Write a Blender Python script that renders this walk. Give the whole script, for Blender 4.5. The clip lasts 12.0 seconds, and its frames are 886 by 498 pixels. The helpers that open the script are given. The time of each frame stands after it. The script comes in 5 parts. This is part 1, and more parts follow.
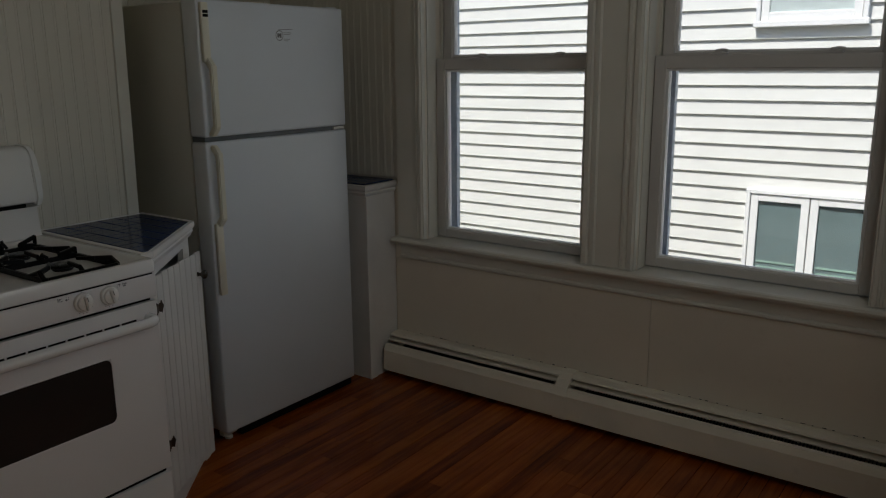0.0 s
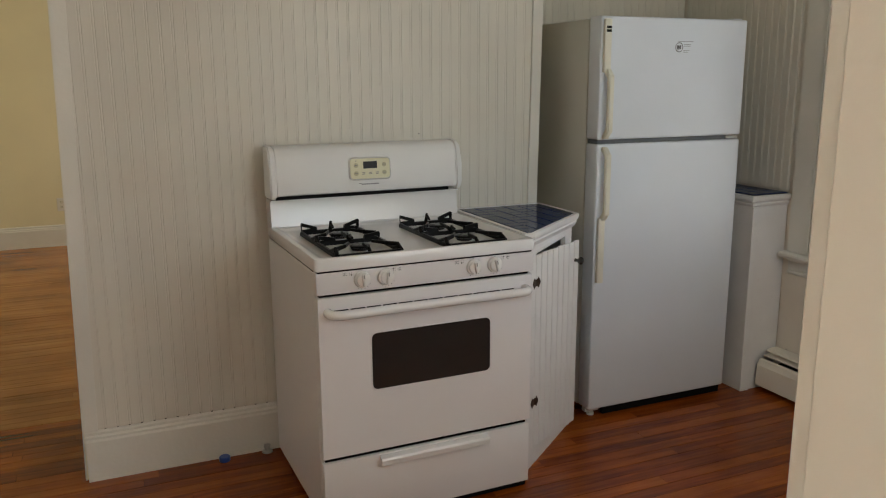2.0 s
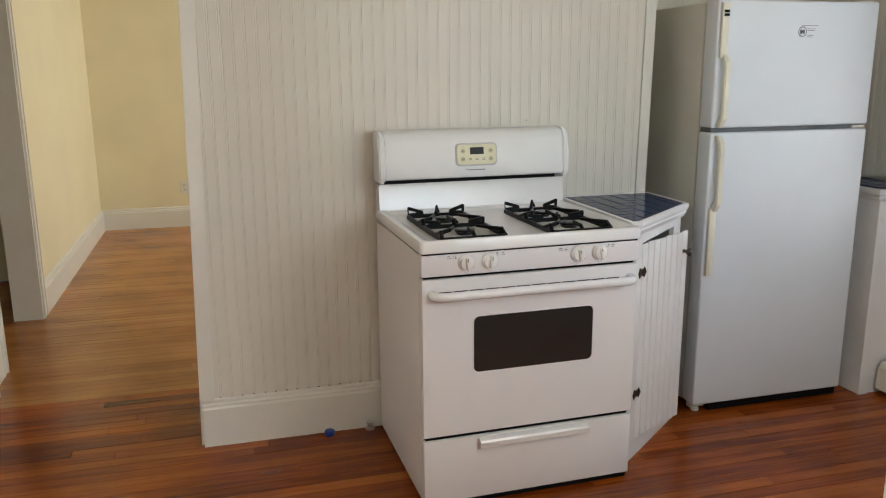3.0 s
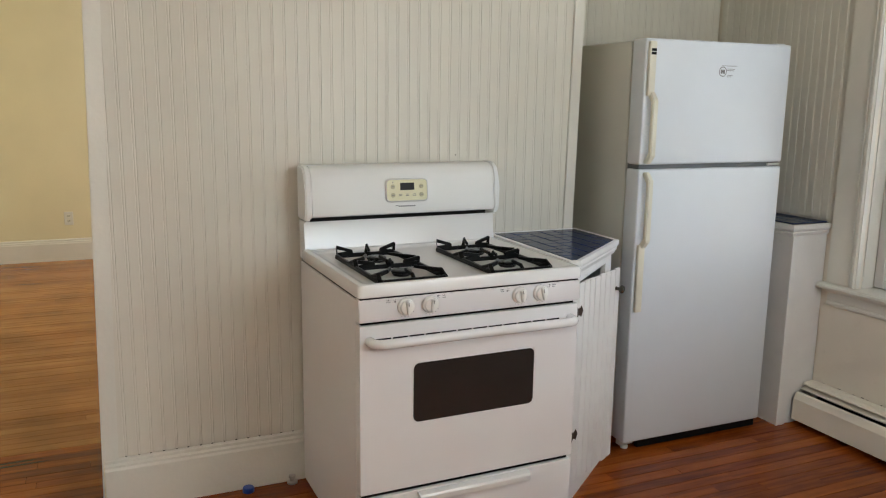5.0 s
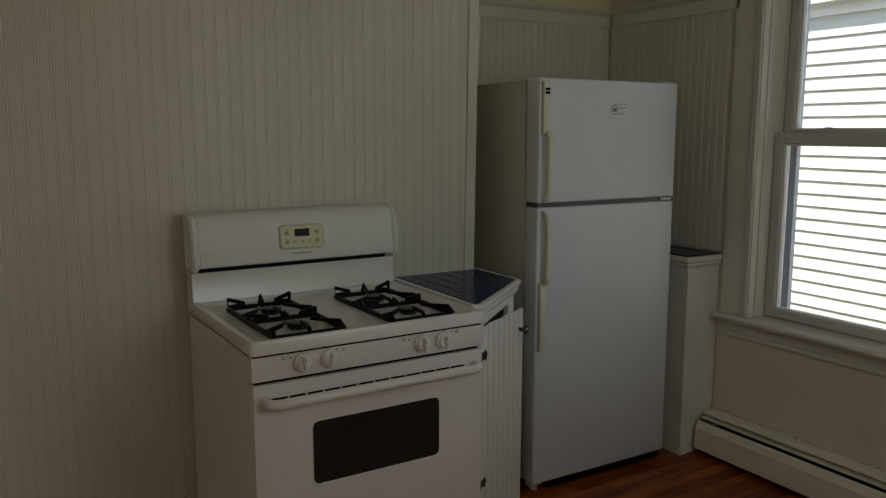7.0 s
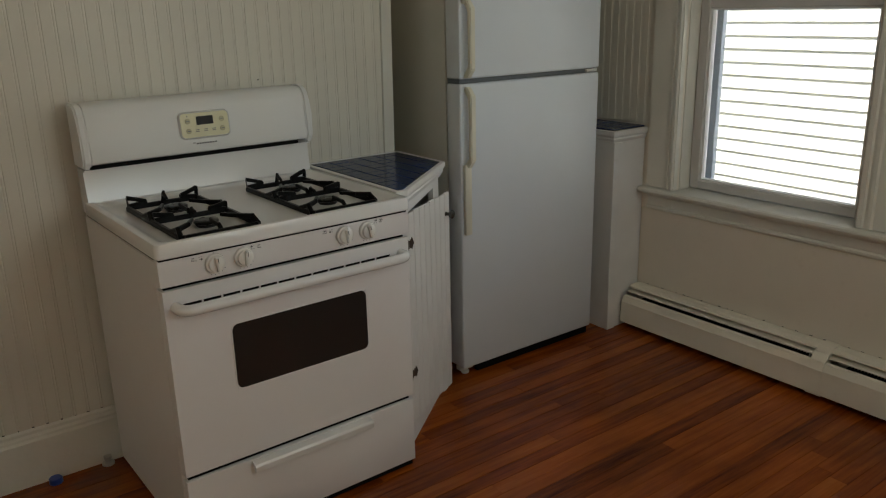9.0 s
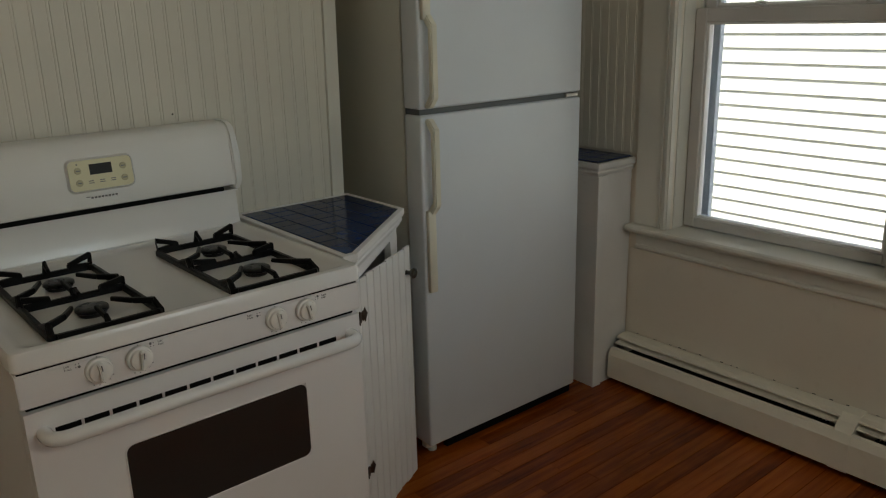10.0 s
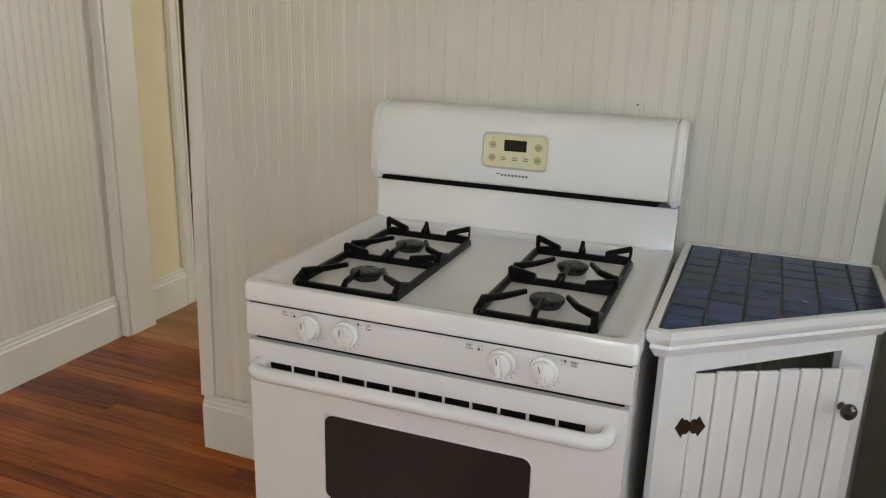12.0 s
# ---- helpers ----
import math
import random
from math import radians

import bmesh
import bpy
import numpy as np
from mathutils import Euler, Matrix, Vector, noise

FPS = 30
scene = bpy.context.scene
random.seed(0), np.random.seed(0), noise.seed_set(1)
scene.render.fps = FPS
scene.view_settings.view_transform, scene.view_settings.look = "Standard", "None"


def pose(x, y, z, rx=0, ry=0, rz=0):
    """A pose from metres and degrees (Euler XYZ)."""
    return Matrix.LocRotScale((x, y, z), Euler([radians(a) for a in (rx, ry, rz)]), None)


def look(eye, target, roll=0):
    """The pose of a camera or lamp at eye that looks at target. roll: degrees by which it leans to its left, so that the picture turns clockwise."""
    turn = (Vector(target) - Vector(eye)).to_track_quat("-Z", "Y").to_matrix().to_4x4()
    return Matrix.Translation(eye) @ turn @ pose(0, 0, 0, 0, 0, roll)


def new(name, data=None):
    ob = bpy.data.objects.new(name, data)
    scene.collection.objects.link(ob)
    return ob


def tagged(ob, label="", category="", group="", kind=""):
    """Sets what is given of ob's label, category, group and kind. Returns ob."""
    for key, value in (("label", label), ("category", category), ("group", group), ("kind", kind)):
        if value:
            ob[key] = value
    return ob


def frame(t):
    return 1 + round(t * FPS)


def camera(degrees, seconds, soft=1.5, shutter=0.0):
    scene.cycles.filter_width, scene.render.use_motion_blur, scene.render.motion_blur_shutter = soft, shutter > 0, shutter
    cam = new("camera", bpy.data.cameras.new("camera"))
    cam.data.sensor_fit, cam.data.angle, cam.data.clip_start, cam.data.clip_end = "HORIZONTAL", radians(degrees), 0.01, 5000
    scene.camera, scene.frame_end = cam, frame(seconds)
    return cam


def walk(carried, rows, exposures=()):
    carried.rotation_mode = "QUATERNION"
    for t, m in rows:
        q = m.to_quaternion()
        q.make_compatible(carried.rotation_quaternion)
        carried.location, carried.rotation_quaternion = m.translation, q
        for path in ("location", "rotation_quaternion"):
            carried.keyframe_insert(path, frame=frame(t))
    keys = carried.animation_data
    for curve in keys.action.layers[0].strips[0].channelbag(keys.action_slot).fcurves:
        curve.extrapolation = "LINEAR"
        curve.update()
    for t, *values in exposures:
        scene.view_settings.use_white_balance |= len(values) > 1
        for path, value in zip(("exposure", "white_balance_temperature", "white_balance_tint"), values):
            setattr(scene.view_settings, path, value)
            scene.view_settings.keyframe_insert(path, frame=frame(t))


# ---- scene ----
cam = camera(58.3, 12.0, soft=1.15)
PATH = [
    (0, (-0.346, 0.214, 1.426), (-1.495, 1.788, 0.977), -0.5),
    (0.5, (-0.232, 0.144, 1.426), (-1.603, 1.552, 1.051), -0.4),
    (1, (-0.165, 0.137, 1.439), (-1.716, 1.348, 1.081), -0.5),
    (1.5, (-0.088, 0.18, 1.425), (-1.822, 1.116, 1.08), -1.6),
    (2, (-0.038, 0.191, 1.415), (-1.834, 0.968, 1.002), -0.3),
    (2.5, (-0.005, 0.19, 1.406), (-1.861, 0.795, 0.973), -0.9),
    (2.7, (-0.001, 0.191, 1.402), (-1.875, 0.736, 0.964), -0.9),
    (4.3, (-0.152, 0.113, 1.406), (-2.036, 0.631, 0.983), 0.5),
    (4.5, (-0.152, 0.122, 1.415), (-2.018, 0.708, 0.997), 0.6),
    (5, (-0.197, 0.091, 1.417), (-1.997, 0.883, 1.05), 0.8),
    (5.5, (-0.224, 0.105, 1.429), (-1.963, 1.031, 1.084), 1.0),
    (6, (-0.259, 0.129, 1.448), (-1.957, 1.132, 1.118), 1.4),
    (6.5, (-0.272, 0.145, 1.456), (-1.975, 1.152, 1.164), 1.0),
    (7, (-0.273, 0.145, 1.455), (-1.973, 1.157, 1.164), 0.1),
    (7.5, (-0.246, 0.138, 1.446), (-1.941, 1.146, 1.113), -0.5),
    (7.7, (-0.237, 0.133, 1.428), (-1.92, 1.135, 1.025), -0.6),
    (9.3, (-0.509, 0.283, 1.436), (-2.029, 1.443, 0.851), -1.6),
    (9.5, (-0.596, 0.339, 1.415), (-2.108, 1.514, 0.839), -1.7),
    (10, (-0.797, 0.526, 1.459), (-2.28, 1.743, 0.893), -1.5),
    (10.5, (-0.895, 0.836, 1.446), (-2.562, 1.791, 0.89), -4.3),
    (11, (-0.987, 1.162, 1.423), (-2.859, 1.642, 0.908), -2.4),
    (11.5, (-1.092, 1.433, 1.41), (-3.016, 1.339, 0.871), 0.4),
    (12, (-1.084, 1.649, 1.405), (-2.864, 0.936, 0.836), 1.6),
]
EXPOSURES = [(0, 0.54, 6500, 8), (0.5, 0.58, 6550, 8), (0.9, 0.8, 6600, 8), (1.2, 1.15, 6900, 8), (1.5, 1.53, 7050, 9), (2, 2.43, 6750, 10), (2.5, 2.98, 6450, 10), (4.5, 3.08, 6350, 9), (5, 3.05, 6400, 9), (5.5, 2.27, 6600, 7), (6, 1.38, 6900, 4), (6.5, 1.08, 6950, 4), (7.5, 1.15, 6950, 4), (9.5, 1.92, 6950, 5), (10, 1.58, 6950, 4), (10.5, 1.42, 7000, 4), (11, 1.98, 7000, 4), (11.5, 2.62, 6650, 7), (12, 2.86, 6450, 9)]
walk(cam, [(t, look(eye, target, roll)) for t, eye, target, roll in PATH], EXPOSURES)


# ---------- world, sun, fill light ------------
world = bpy.data.worlds.new("world")
scene.world = world
world.use_nodes = True
wn = world.node_tree
bg = wn.nodes["Background"]
sky = wn.nodes.new("ShaderNodeTexSky")
sky.sky_type, sky.sun_disc = "NISHITA", False
SUN_EL, SUN_AZ = radians(58), radians(200)      # the sun stands high behind the house, over the neighbour's near wall
sky.sun_elevation, sky.sun_rotation = SUN_EL, SUN_AZ
wn.links.new(sky.outputs[0], bg.inputs[0])
bg.inputs[1].default_value = 0.12
sun = new("sun", bpy.data.lights.new("sun", "SUN"))
sun.data.energy, sun.data.angle, sun.data.color = 3.6, radians(0.5), (1.0, 0.975, 0.94)
sdir = Vector((math.sin(SUN_AZ) * math.cos(SUN_EL), math.cos(SUN_AZ) * math.cos(SUN_EL), math.sin(SUN_EL)))
sun.matrix_world = look(sdir * 20, (0, 0, 0))


def fill_lamp(name, eye, target, w, h, watts, color):
    """An area lamp added as daylight fill; its window is assumed and unseen."""
    ob = new(name, bpy.data.lights.new(name, "AREA"))
    ob.data.shape, ob.data.size, ob.data.size_y, ob.data.energy, ob.data.color = "RECTANGLE", w, h, watts, color
    ob.matrix_world = look(eye, target)
    return ob


# added fills: hall and dining stand before solid wall, the kitchen's in an opening
fill_lamp("hall_fill_light", (-6.3, 2.92, 1.5), (-6.3, 0, 1.3), 1.5, 1.4, 7.6, (0.96, 0.98, 0.97))
fill_lamp("dining_fill_light", (1.5, 0.72, 1.5), (1.5, -2.0, 1.0), 2.3, 1.7, 32, (0.94, 0.98, 1.0))
fill_lamp("kitchen_fill_light", (-0.292, 1.85, 1.72), (-3.0, 1.75, 1.15), 1.05, 1.0, 2.05, (0.95, 0.97, 0.955))


# ---------- materials ----------
def material(name, color, rough=0.5, metal=0.0, var=0.08, scale=6.0, bump=0.0, bump_scale=40.0, rand=0.0, coat=0.0, dirt=0.0, spec=0.5):
    """Painted or plain surface: base colour with broad and fine variation, roughness variation and fine relief."""
    m = bpy.data.materials.new(name)
    m.use_nodes = True
    n, l = m.node_tree.nodes, m.node_tree.links
    p = n["Principled BSDF"]
    p.inputs["Metallic"].default_value = metal
    p.inputs["Coat Weight"].default_value = coat
    p.inputs["Specular IOR Level"].default_value = spec
    geo = n.new("ShaderNodeNewGeometry")
    broad = n.new("ShaderNodeTexNoise")
    broad.inputs["Scale"].default_value, broad.inputs["Detail"].default_value = scale, 5
    l.new(geo.outputs["Position"], broad.inputs["Vector"])
    ramp = n.new("ShaderNodeMapRange")
    ramp.inputs["From Min"].default_value, ramp.inputs["From Max"].default_value = 0.3, 0.7
    ramp.inputs["To Min"].default_value, ramp.inputs["To Max"].default_value = 1 - var, 1 + var
    l.new(broad.outputs["Fac"], ramp.inputs["Value"])
    mul = n.new("ShaderNodeVectorMath")
    mul.operation = "SCALE"
    mul.inputs[0].default_value = color
    l.new(ramp.outputs[0], mul.inputs["Scale"])
    out = mul.outputs[0]
    if rand:
        info = n.new("ShaderNodeObjectInfo")
        rr = n.new("ShaderNodeMapRange")
        rr.inputs["To Min"].default_value, rr.inputs["To Max"].default_value = 1 - rand, 1 + rand
        l.new(info.outputs["Random"], rr.inputs["Value"])
        mul2 = n.new("ShaderNodeVectorMath")
        mul2.operation = "SCALE"
        l.new(out, mul2.inputs[0])
        l.new(rr.outputs[0], mul2.inputs["Scale"])
        out = mul2.outputs[0]
    if dirt:
        spots = n.new("ShaderNodeTexNoise")
        spots.inputs["Scale"].default_value, spots.inputs["Detail"].default_value = 22, 8
        l.new(geo.outputs["Position"], spots.inputs["Vector"])
        sr = n.new("ShaderNodeMapRange")
        sr.inputs["From Min"].default_value, sr.inputs["From Max"].default_value = 0.62, 0.75
        sr.inputs["To Min"].default_value, sr.inputs["To Max"].default_value = 0, dirt
        l.new(spots.outputs["Fac"], sr.inputs["Value"])
        mx = n.new("ShaderNodeMix")
        mx.data_type = "RGBA"
        l.new(sr.outputs[0], mx.inputs["Factor"])
        l.new(out, mx.inputs["A"])
        mx.inputs["B"].default_value = (color[0] * 0.55, color[1] * 0.48, color[2] * 0.38, 1)
        out = mx.outputs["Result"]
    l.new(out, p.inputs["Base Color"])
    fine = n.new("ShaderNodeTexNoise")
    fine.inputs["Scale"].default_value, fine.inputs["Detail"].default_value = bump_scale, 3
    l.new(geo.outputs["Position"], fine.inputs["Vector"])
    rg = n.new("ShaderNodeMapRange")
    rg.inputs["To Min"].default_value, rg.inputs["To Max"].default_value = max(0.02, rough - 0.06), rough + 0.06
    l.new(broad.outputs["Fac"], rg.inputs["Value"])
    l.new(rg.outputs[0], p.inputs["Roughness"])
    if bump:
        b = n.new("ShaderNodeBump")
        b.inputs["Strength"].default_value, b.inputs["Distance"].default_value = bump, 0.002
        l.new(fine.outputs["Fac"], b.inputs["Height"])
        l.new(b.outputs[0], p.inputs["Normal"])
    return m


def wood_floor_material(name, stops):
    """Varnished strip floor: tone by board, streaked grain along y, dark stains, worn gloss."""
    m = bpy.data.materials.new(name)
    m.use_nodes = True
    n, l = m.node_tree.nodes, m.node_tree.links
    p = n["Principled BSDF"]
    geo, info = n.new("ShaderNodeNewGeometry"), n.new("ShaderNodeObjectInfo")
    shift = n.new("ShaderNodeVectorMath")
    shift.operation = "MULTIPLY_ADD"
    shift.inputs[1].default_value = (55, 3.2, 55)
    l.new(geo.outputs["Position"], shift.inputs[0])
    off = n.new("ShaderNodeVectorMath")
    off.operation = "SCALE"
    off.inputs[0].default_value = (37, 91, 13)
    l.new(info.outputs["Random"], off.inputs["Scale"])
    l.new(off.outputs[0], shift.inputs[2])
    grain = n.new("ShaderNodeTexNoise")
    grain.inputs["Scale"].default_value, grain.inputs["Detail"].default_value, grain.inputs["Roughness"].default_value = 1.0, 7, 0.62
    l.new(shift.outputs[0], grain.inputs["Vector"])
    mixv = n.new("ShaderNodeMath")
    mixv.operation = "MULTIPLY_ADD"
    mixv.inputs[1].default_value = 0.19
    l.new(info.outputs["Random"], mixv.inputs[0])
    gs = n.new("ShaderNodeMath")
    gs.operation = "MULTIPLY"
    gs.inputs[1].default_value = 0.42
    l.new(grain.outputs["Fac"], gs.inputs[0])
    stretch = n.new("ShaderNodeVectorMath")
    stretch.operation = "MULTIPLY"
    stretch.inputs[1].default_value = (7.0, 0.7, 1)
    l.new(geo.outputs["Position"], stretch.inputs[0])
    band = n.new("ShaderNodeTexNoise")
    band.inputs["Scale"].default_value, band.inputs["Detail"].default_value = 1.0, 2
    l.new(stretch.outputs[0], band.inputs["Vector"])
    bs = n.new("ShaderNodeMath")
    bs.operation = "MULTIPLY_ADD"
    bs.inputs[1].default_value = 0.32
    l.new(band.outputs["Fac"], bs.inputs[0])
    l.new(gs.outputs[0], bs.inputs[2])
    l.new(bs.outputs[0], mixv.inputs[2])
    ramp = n.new("ShaderNodeValToRGB")
    els = ramp.color_ramp.elements
    els[0].position, els[0].color = stops[0][0], (*stops[0][1], 1)
    els[1].position, els[1].color = stops[-1][0], (*stops[-1][1], 1)
    for pos, c in stops[1:-1]:
        e = els.new(pos)
        e.color = (*c, 1)
    l.new(mixv.outputs[0], ramp.inputs["Fac"])
    stain = n.new("ShaderNodeTexNoise")
    stain.inputs["Scale"].default_value, stain.inputs["Detail"].default_value = 3.0, 4
    l.new(geo.outputs["Position"], stain.inputs["Vector"])
    sr = n.new("ShaderNodeMapRange")
    sr.inputs["From Min"].default_value, sr.inputs["From Max"].default_value = 0.35, 0.7
    sr.inputs["To Min"].default_value, sr.inputs["To Max"].default_value = 1.12, 0.78
    l.new(stain.outputs["Fac"], sr.inputs["Value"])
    mul = n.new("ShaderNodeVectorMath")
    mul.operation = "SCALE"
    l.new(ramp.outputs[0], mul.inputs[0])
    l.new(sr.outputs[0], mul.inputs["Scale"])
    l.new(mul.outputs[0], p.inputs["Base Color"])
    rg = n.new("ShaderNodeMapRange")
    rg.inputs["To Min"].default_value, rg.inputs["To Max"].default_value = 0.17, 0.265
    p.inputs["Specular IOR Level"].default_value = 0.30
    l.new(stain.outputs["Fac"], rg.inputs["Value"])
    l.new(rg.outputs[0], p.inputs["Roughness"])
    b = n.new("ShaderNodeBump")
    b.inputs["Strength"].default_value, b.inputs["Distance"].default_value = 0.25, 0.0008
    l.new(grain.outputs["Fac"], b.inputs["Height"])
    l.new(b.outputs[0], p.inputs["Normal"])
    return m


def glass_material(name, tint=(1, 1, 1)):
    m = bpy.data.materials.new(name)
    m.use_nodes = True
    n, l = m.node_tree.nodes, m.node_tree.links
    n.remove(n["Principled BSDF"])
    t, g, f, mix = n.new("ShaderNodeBsdfTransparent"), n.new("ShaderNodeBsdfGlossy"), n.new("ShaderNodeFresnel"), n.new("ShaderNodeMixShader")
    t.inputs[0].default_value = (*tint, 1)
    g.inputs["Roughness"].default_value = 0.02
    f.inputs[0].default_value = 1.45
    l.new(f.outputs[0], mix.inputs[0])
    l.new(t.outputs[0], mix.inputs[1])
    l.new(g.outputs[0], mix.inputs[2])
    l.new(mix.outputs[0], n["Material Output"].inputs[0])
    return m


M_BEAD = material("bead_paint", (0.685, 0.655, 0.575), 0.42, var=0.04, scale=3, bump=0.08, bump_scale=90, rand=0.02)
M_TRIM = material("trim_paint", (0.72, 0.70, 0.63), 0.35, var=0.04, scale=4, bump=0.25, bump_scale=70)
M_WALL = material("wall_paint", (0.75, 0.69, 0.59), 0.5, var=0.06, scale=2, bump=0.3, bump_scale=60, dirt=0.10)
M_YELLOW = material("yellow_paint", (0.77, 0.70, 0.47), 0.6, var=0.04, scale=2, bump=0.3, bump_scale=60)
M_CEIL = material("ceiling_paint", (0.75, 0.73, 0.68), 0.8, var=0.03)
# near-black: the subfloor itself, and the shade inside the corner cabinet
M_SUB_SHADE = material("subfloor", (0.03, 0.015, 0.01), 0.8)
M_ENAMEL = material("stove_enamel", (0.80, 0.79, 0.77), 0.15, var=0.02, scale=3, coat=0.06)
M_GUARD = material("backguard_enamel", (0.79, 0.79, 0.77), 0.44, spec=0.3, var=0.02, scale=3)
M_STOVE = material("stove_panel", (0.79, 0.77, 0.76), 0.37, var=0.02, scale=3)
M_FRIDGE = material("fridge_paint", (0.685, 0.725, 0.765), 0.36, var=0.02, scale=3, bump=0.35, bump_scale=420)
M_FSIDE = material("fridge_side", (0.62, 0.62, 0.57), 0.45, var=0.04, scale=3, bump=0.3, bump_scale=420)
M_CREAM = material("yellowed_plastic", (0.70, 0.675, 0.56), 0.35, var=0.08, scale=5)
# gasket grey, lowered so the door gaps look shaded
M_GASKET = material("grey_gasket", (0.10, 0.11, 0.115), 0.6)
M_KNOB = material("white_plastic", (0.82, 0.80, 0.76), 0.19, var=0.02)
M_IRON = material("black_iron", (0.004, 0.004, 0.0042), 0.34, var=0.25, scale=30, bump=0.3, bump_scale=200, spec=0.16)
M_CAP = material("burner_cap_enamel", (0.006, 0.006, 0.007), 0.28, var=0.3, scale=60, spec=0.35)
M_BURNER = material("burner_grey", (0.02, 0.02, 0.02), 0.5, metal=0.2, var=0.2, scale=40)
M_KNOT = material("dark_knot", (0.05, 0.018, 0.006), 0.4)
# black of slots, feet and badge; also the painted shade in gaps
M_BLACK = material("black_slot", (0.006, 0.006, 0.006), 0.7, spec=0.1)
M_ALU = material("burner_metal", (0.55, 0.53, 0.49), 0.35, metal=0.9, var=0.1, scale=30)
M_OVENGLASS = material("oven_glass", (0.026, 0.025, 0.023), 0.10, var=0.05, spec=0.6)
M_DISPLAY = material("display_panel", (0.66, 0.62, 0.40), 0.35, var=0.03)
M_BUTTON = material("button_plastic", (0.44, 0.40, 0.24), 0.35, var=0.03)
M_LCD = material("display_glass", (0.008, 0.005, 0.004), 0.3, spec=0.15)
M_PRINT = material("grey_print", (0.16, 0.16, 0.16), 0.5)
M_TILE = material("blue_tile", (0.012, 0.030, 0.098), 0.16, var=0.25, scale=14, rand=0.45, spec=0.14)
M_GROUT = material("dark_grout", (0.045, 0.043, 0.034), 0.85, var=0.3, scale=60, bump=0.6, bump_scale=300)
M_CABINET = material("cabinet_paint", (0.76, 0.75, 0.73), 0.38, var=0.04, scale=6, bump=0.3, bump_scale=80, dirt=0.12)
M_BRONZE = material("old_bronze", (0.06, 0.035, 0.02), 0.4, metal=0.7, var=0.4, scale=60)
M_PEWTER = material("dark_knob", (0.10, 0.095, 0.085), 0.20, metal=0.8, var=0.3, scale=60)
M_HEATER = material("heater_enamel", (0.80, 0.75, 0.64), 0.38, var=0.05, scale=5, bump=0.2, bump_scale=60, dirt=0.1)
# fin metal taken near black to put shade into the heater slot
M_FIN = material("slot_shade_fins", (0.04, 0.035, 0.03), 0.5, metal=0.5, var=0.3, scale=30)
M_SASH = material("sash_paint", (0.60, 0.58, 0.56), 0.4, var=0.04, scale=5)
M_VINYL = material("storm_frame", (0.36, 0.40, 0.46), 0.4, metal=0.3, var=0.05)
M_SIDING = material("siding_paint", (0.66, 0.66, 0.63), 0.6, var=0.03, scale=3, bump=0.3, bump_scale=40, rand=0.02)
M_NBTRIM = material("neighbour_trim", (0.80, 0.80, 0.79), 0.5, var=0.02)
M_BLIND = material("green_blind", (0.42, 0.56, 0.48), 0.6, var=0.1)
# dim room behind the glass, lightened to include the reflected sky
M_NBSKY = material("room_with_sky_tint", (0.20, 0.25, 0.26), 0.7)
M_CURTAIN = material("white_curtain", (0.72, 0.74, 0.76), 0.8, var=0.05)
M_GROUND = material("ground_dirt", (0.16, 0.15, 0.11), 0.9, var=0.3, scale=1.5, bump=0.5, bump_scale=20)
M_ROOF = material("roof_shingle", (0.08, 0.08, 0.08), 0.9, var=0.2)
M_BLUECAP = material("blue_cap_plastic", (0.015, 0.06, 0.30), 0.3)
M_GLASS = glass_material("window_glass")
M_NBGLASS = glass_material("neighbour_glass", (0.86, 0.90, 0.90))
M_FLOOR = wood_floor_material("kitchen_floor_wood", [(0.26, (0.070, 0.013, 0.002)), (0.40, (0.22, 0.045, 0.005)), (0.52, (0.33, 0.076, 0.008)), (0.74, (0.50, 0.150, 0.021))])
M_HALLFLOOR = wood_floor_material("hall_floor_wood", [(0.12, (0.18, 0.048, 0.008)), (0.34, (0.30, 0.105, 0.019)), (0.52, (0.40, 0.160, 0.034)), (0.80, (0.52, 0.235, 0.058))])


# ---------- mesh helpers ----------
def mesh_of(name, bm, mat, smooth=False):
    me = bpy.data.meshes.new(name)
    bmesh.ops.recalc_face_normals(bm, faces=bm.faces)
    bm.to_mesh(me)
    bm.free()
    for m in (mat if isinstance(mat, (list, tuple)) else [mat]):
        me.materials.append(m)
    if smooth:
        for f in me.polygons:
            f.use_smooth = True
        me.set_sharp_from_angle(angle=radians(35))
    return me


def part(name, bm, mat, parent=None, label="", smooth=False):
    ob = new(name, mesh_of(name, bm, mat, smooth))
    ob.parent = parent
    return tagged(ob, label)


def thing(name, label, category, group="", at=(0, 0, 0)):
    ob = new(name)
    ob.location = at
    return tagged(ob, label, category, group)


def structure(name, bm, mat, label=""):
    return tagged(part(name, bm, mat), label or name.replace("_", " "), "", "", "structure")


def box(bm, x0, x1, y0, y1, z0, z1, bevel=0.0, seg=1):
    """A box with, if asked, rounded edges."""
    vs = [bm.verts.new((x, y, z)) for x in (x0, x1) for y in (y0, y1) for z in (z0, z1)]
    fs = [bm.faces.new([vs[i] for i in q]) for q in ((0, 1, 3, 2), (4, 6, 7, 5), (0, 4, 5, 1), (2, 3, 7, 6), (0, 2, 6, 4), (1, 5, 7, 3))]
    if bevel:
        es = list({e for f in fs for e in f.edges})
        bmesh.ops.bevel(bm, geom=es, offset=bevel, segments=seg, profile=0.5, affect="EDGES")
    return bm


def boxes(*rows, bevel=0.0, seg=1):
    bm = bmesh.new()
    for r in rows:
        box(bm, *r, bevel=bevel, seg=seg)
    return bm


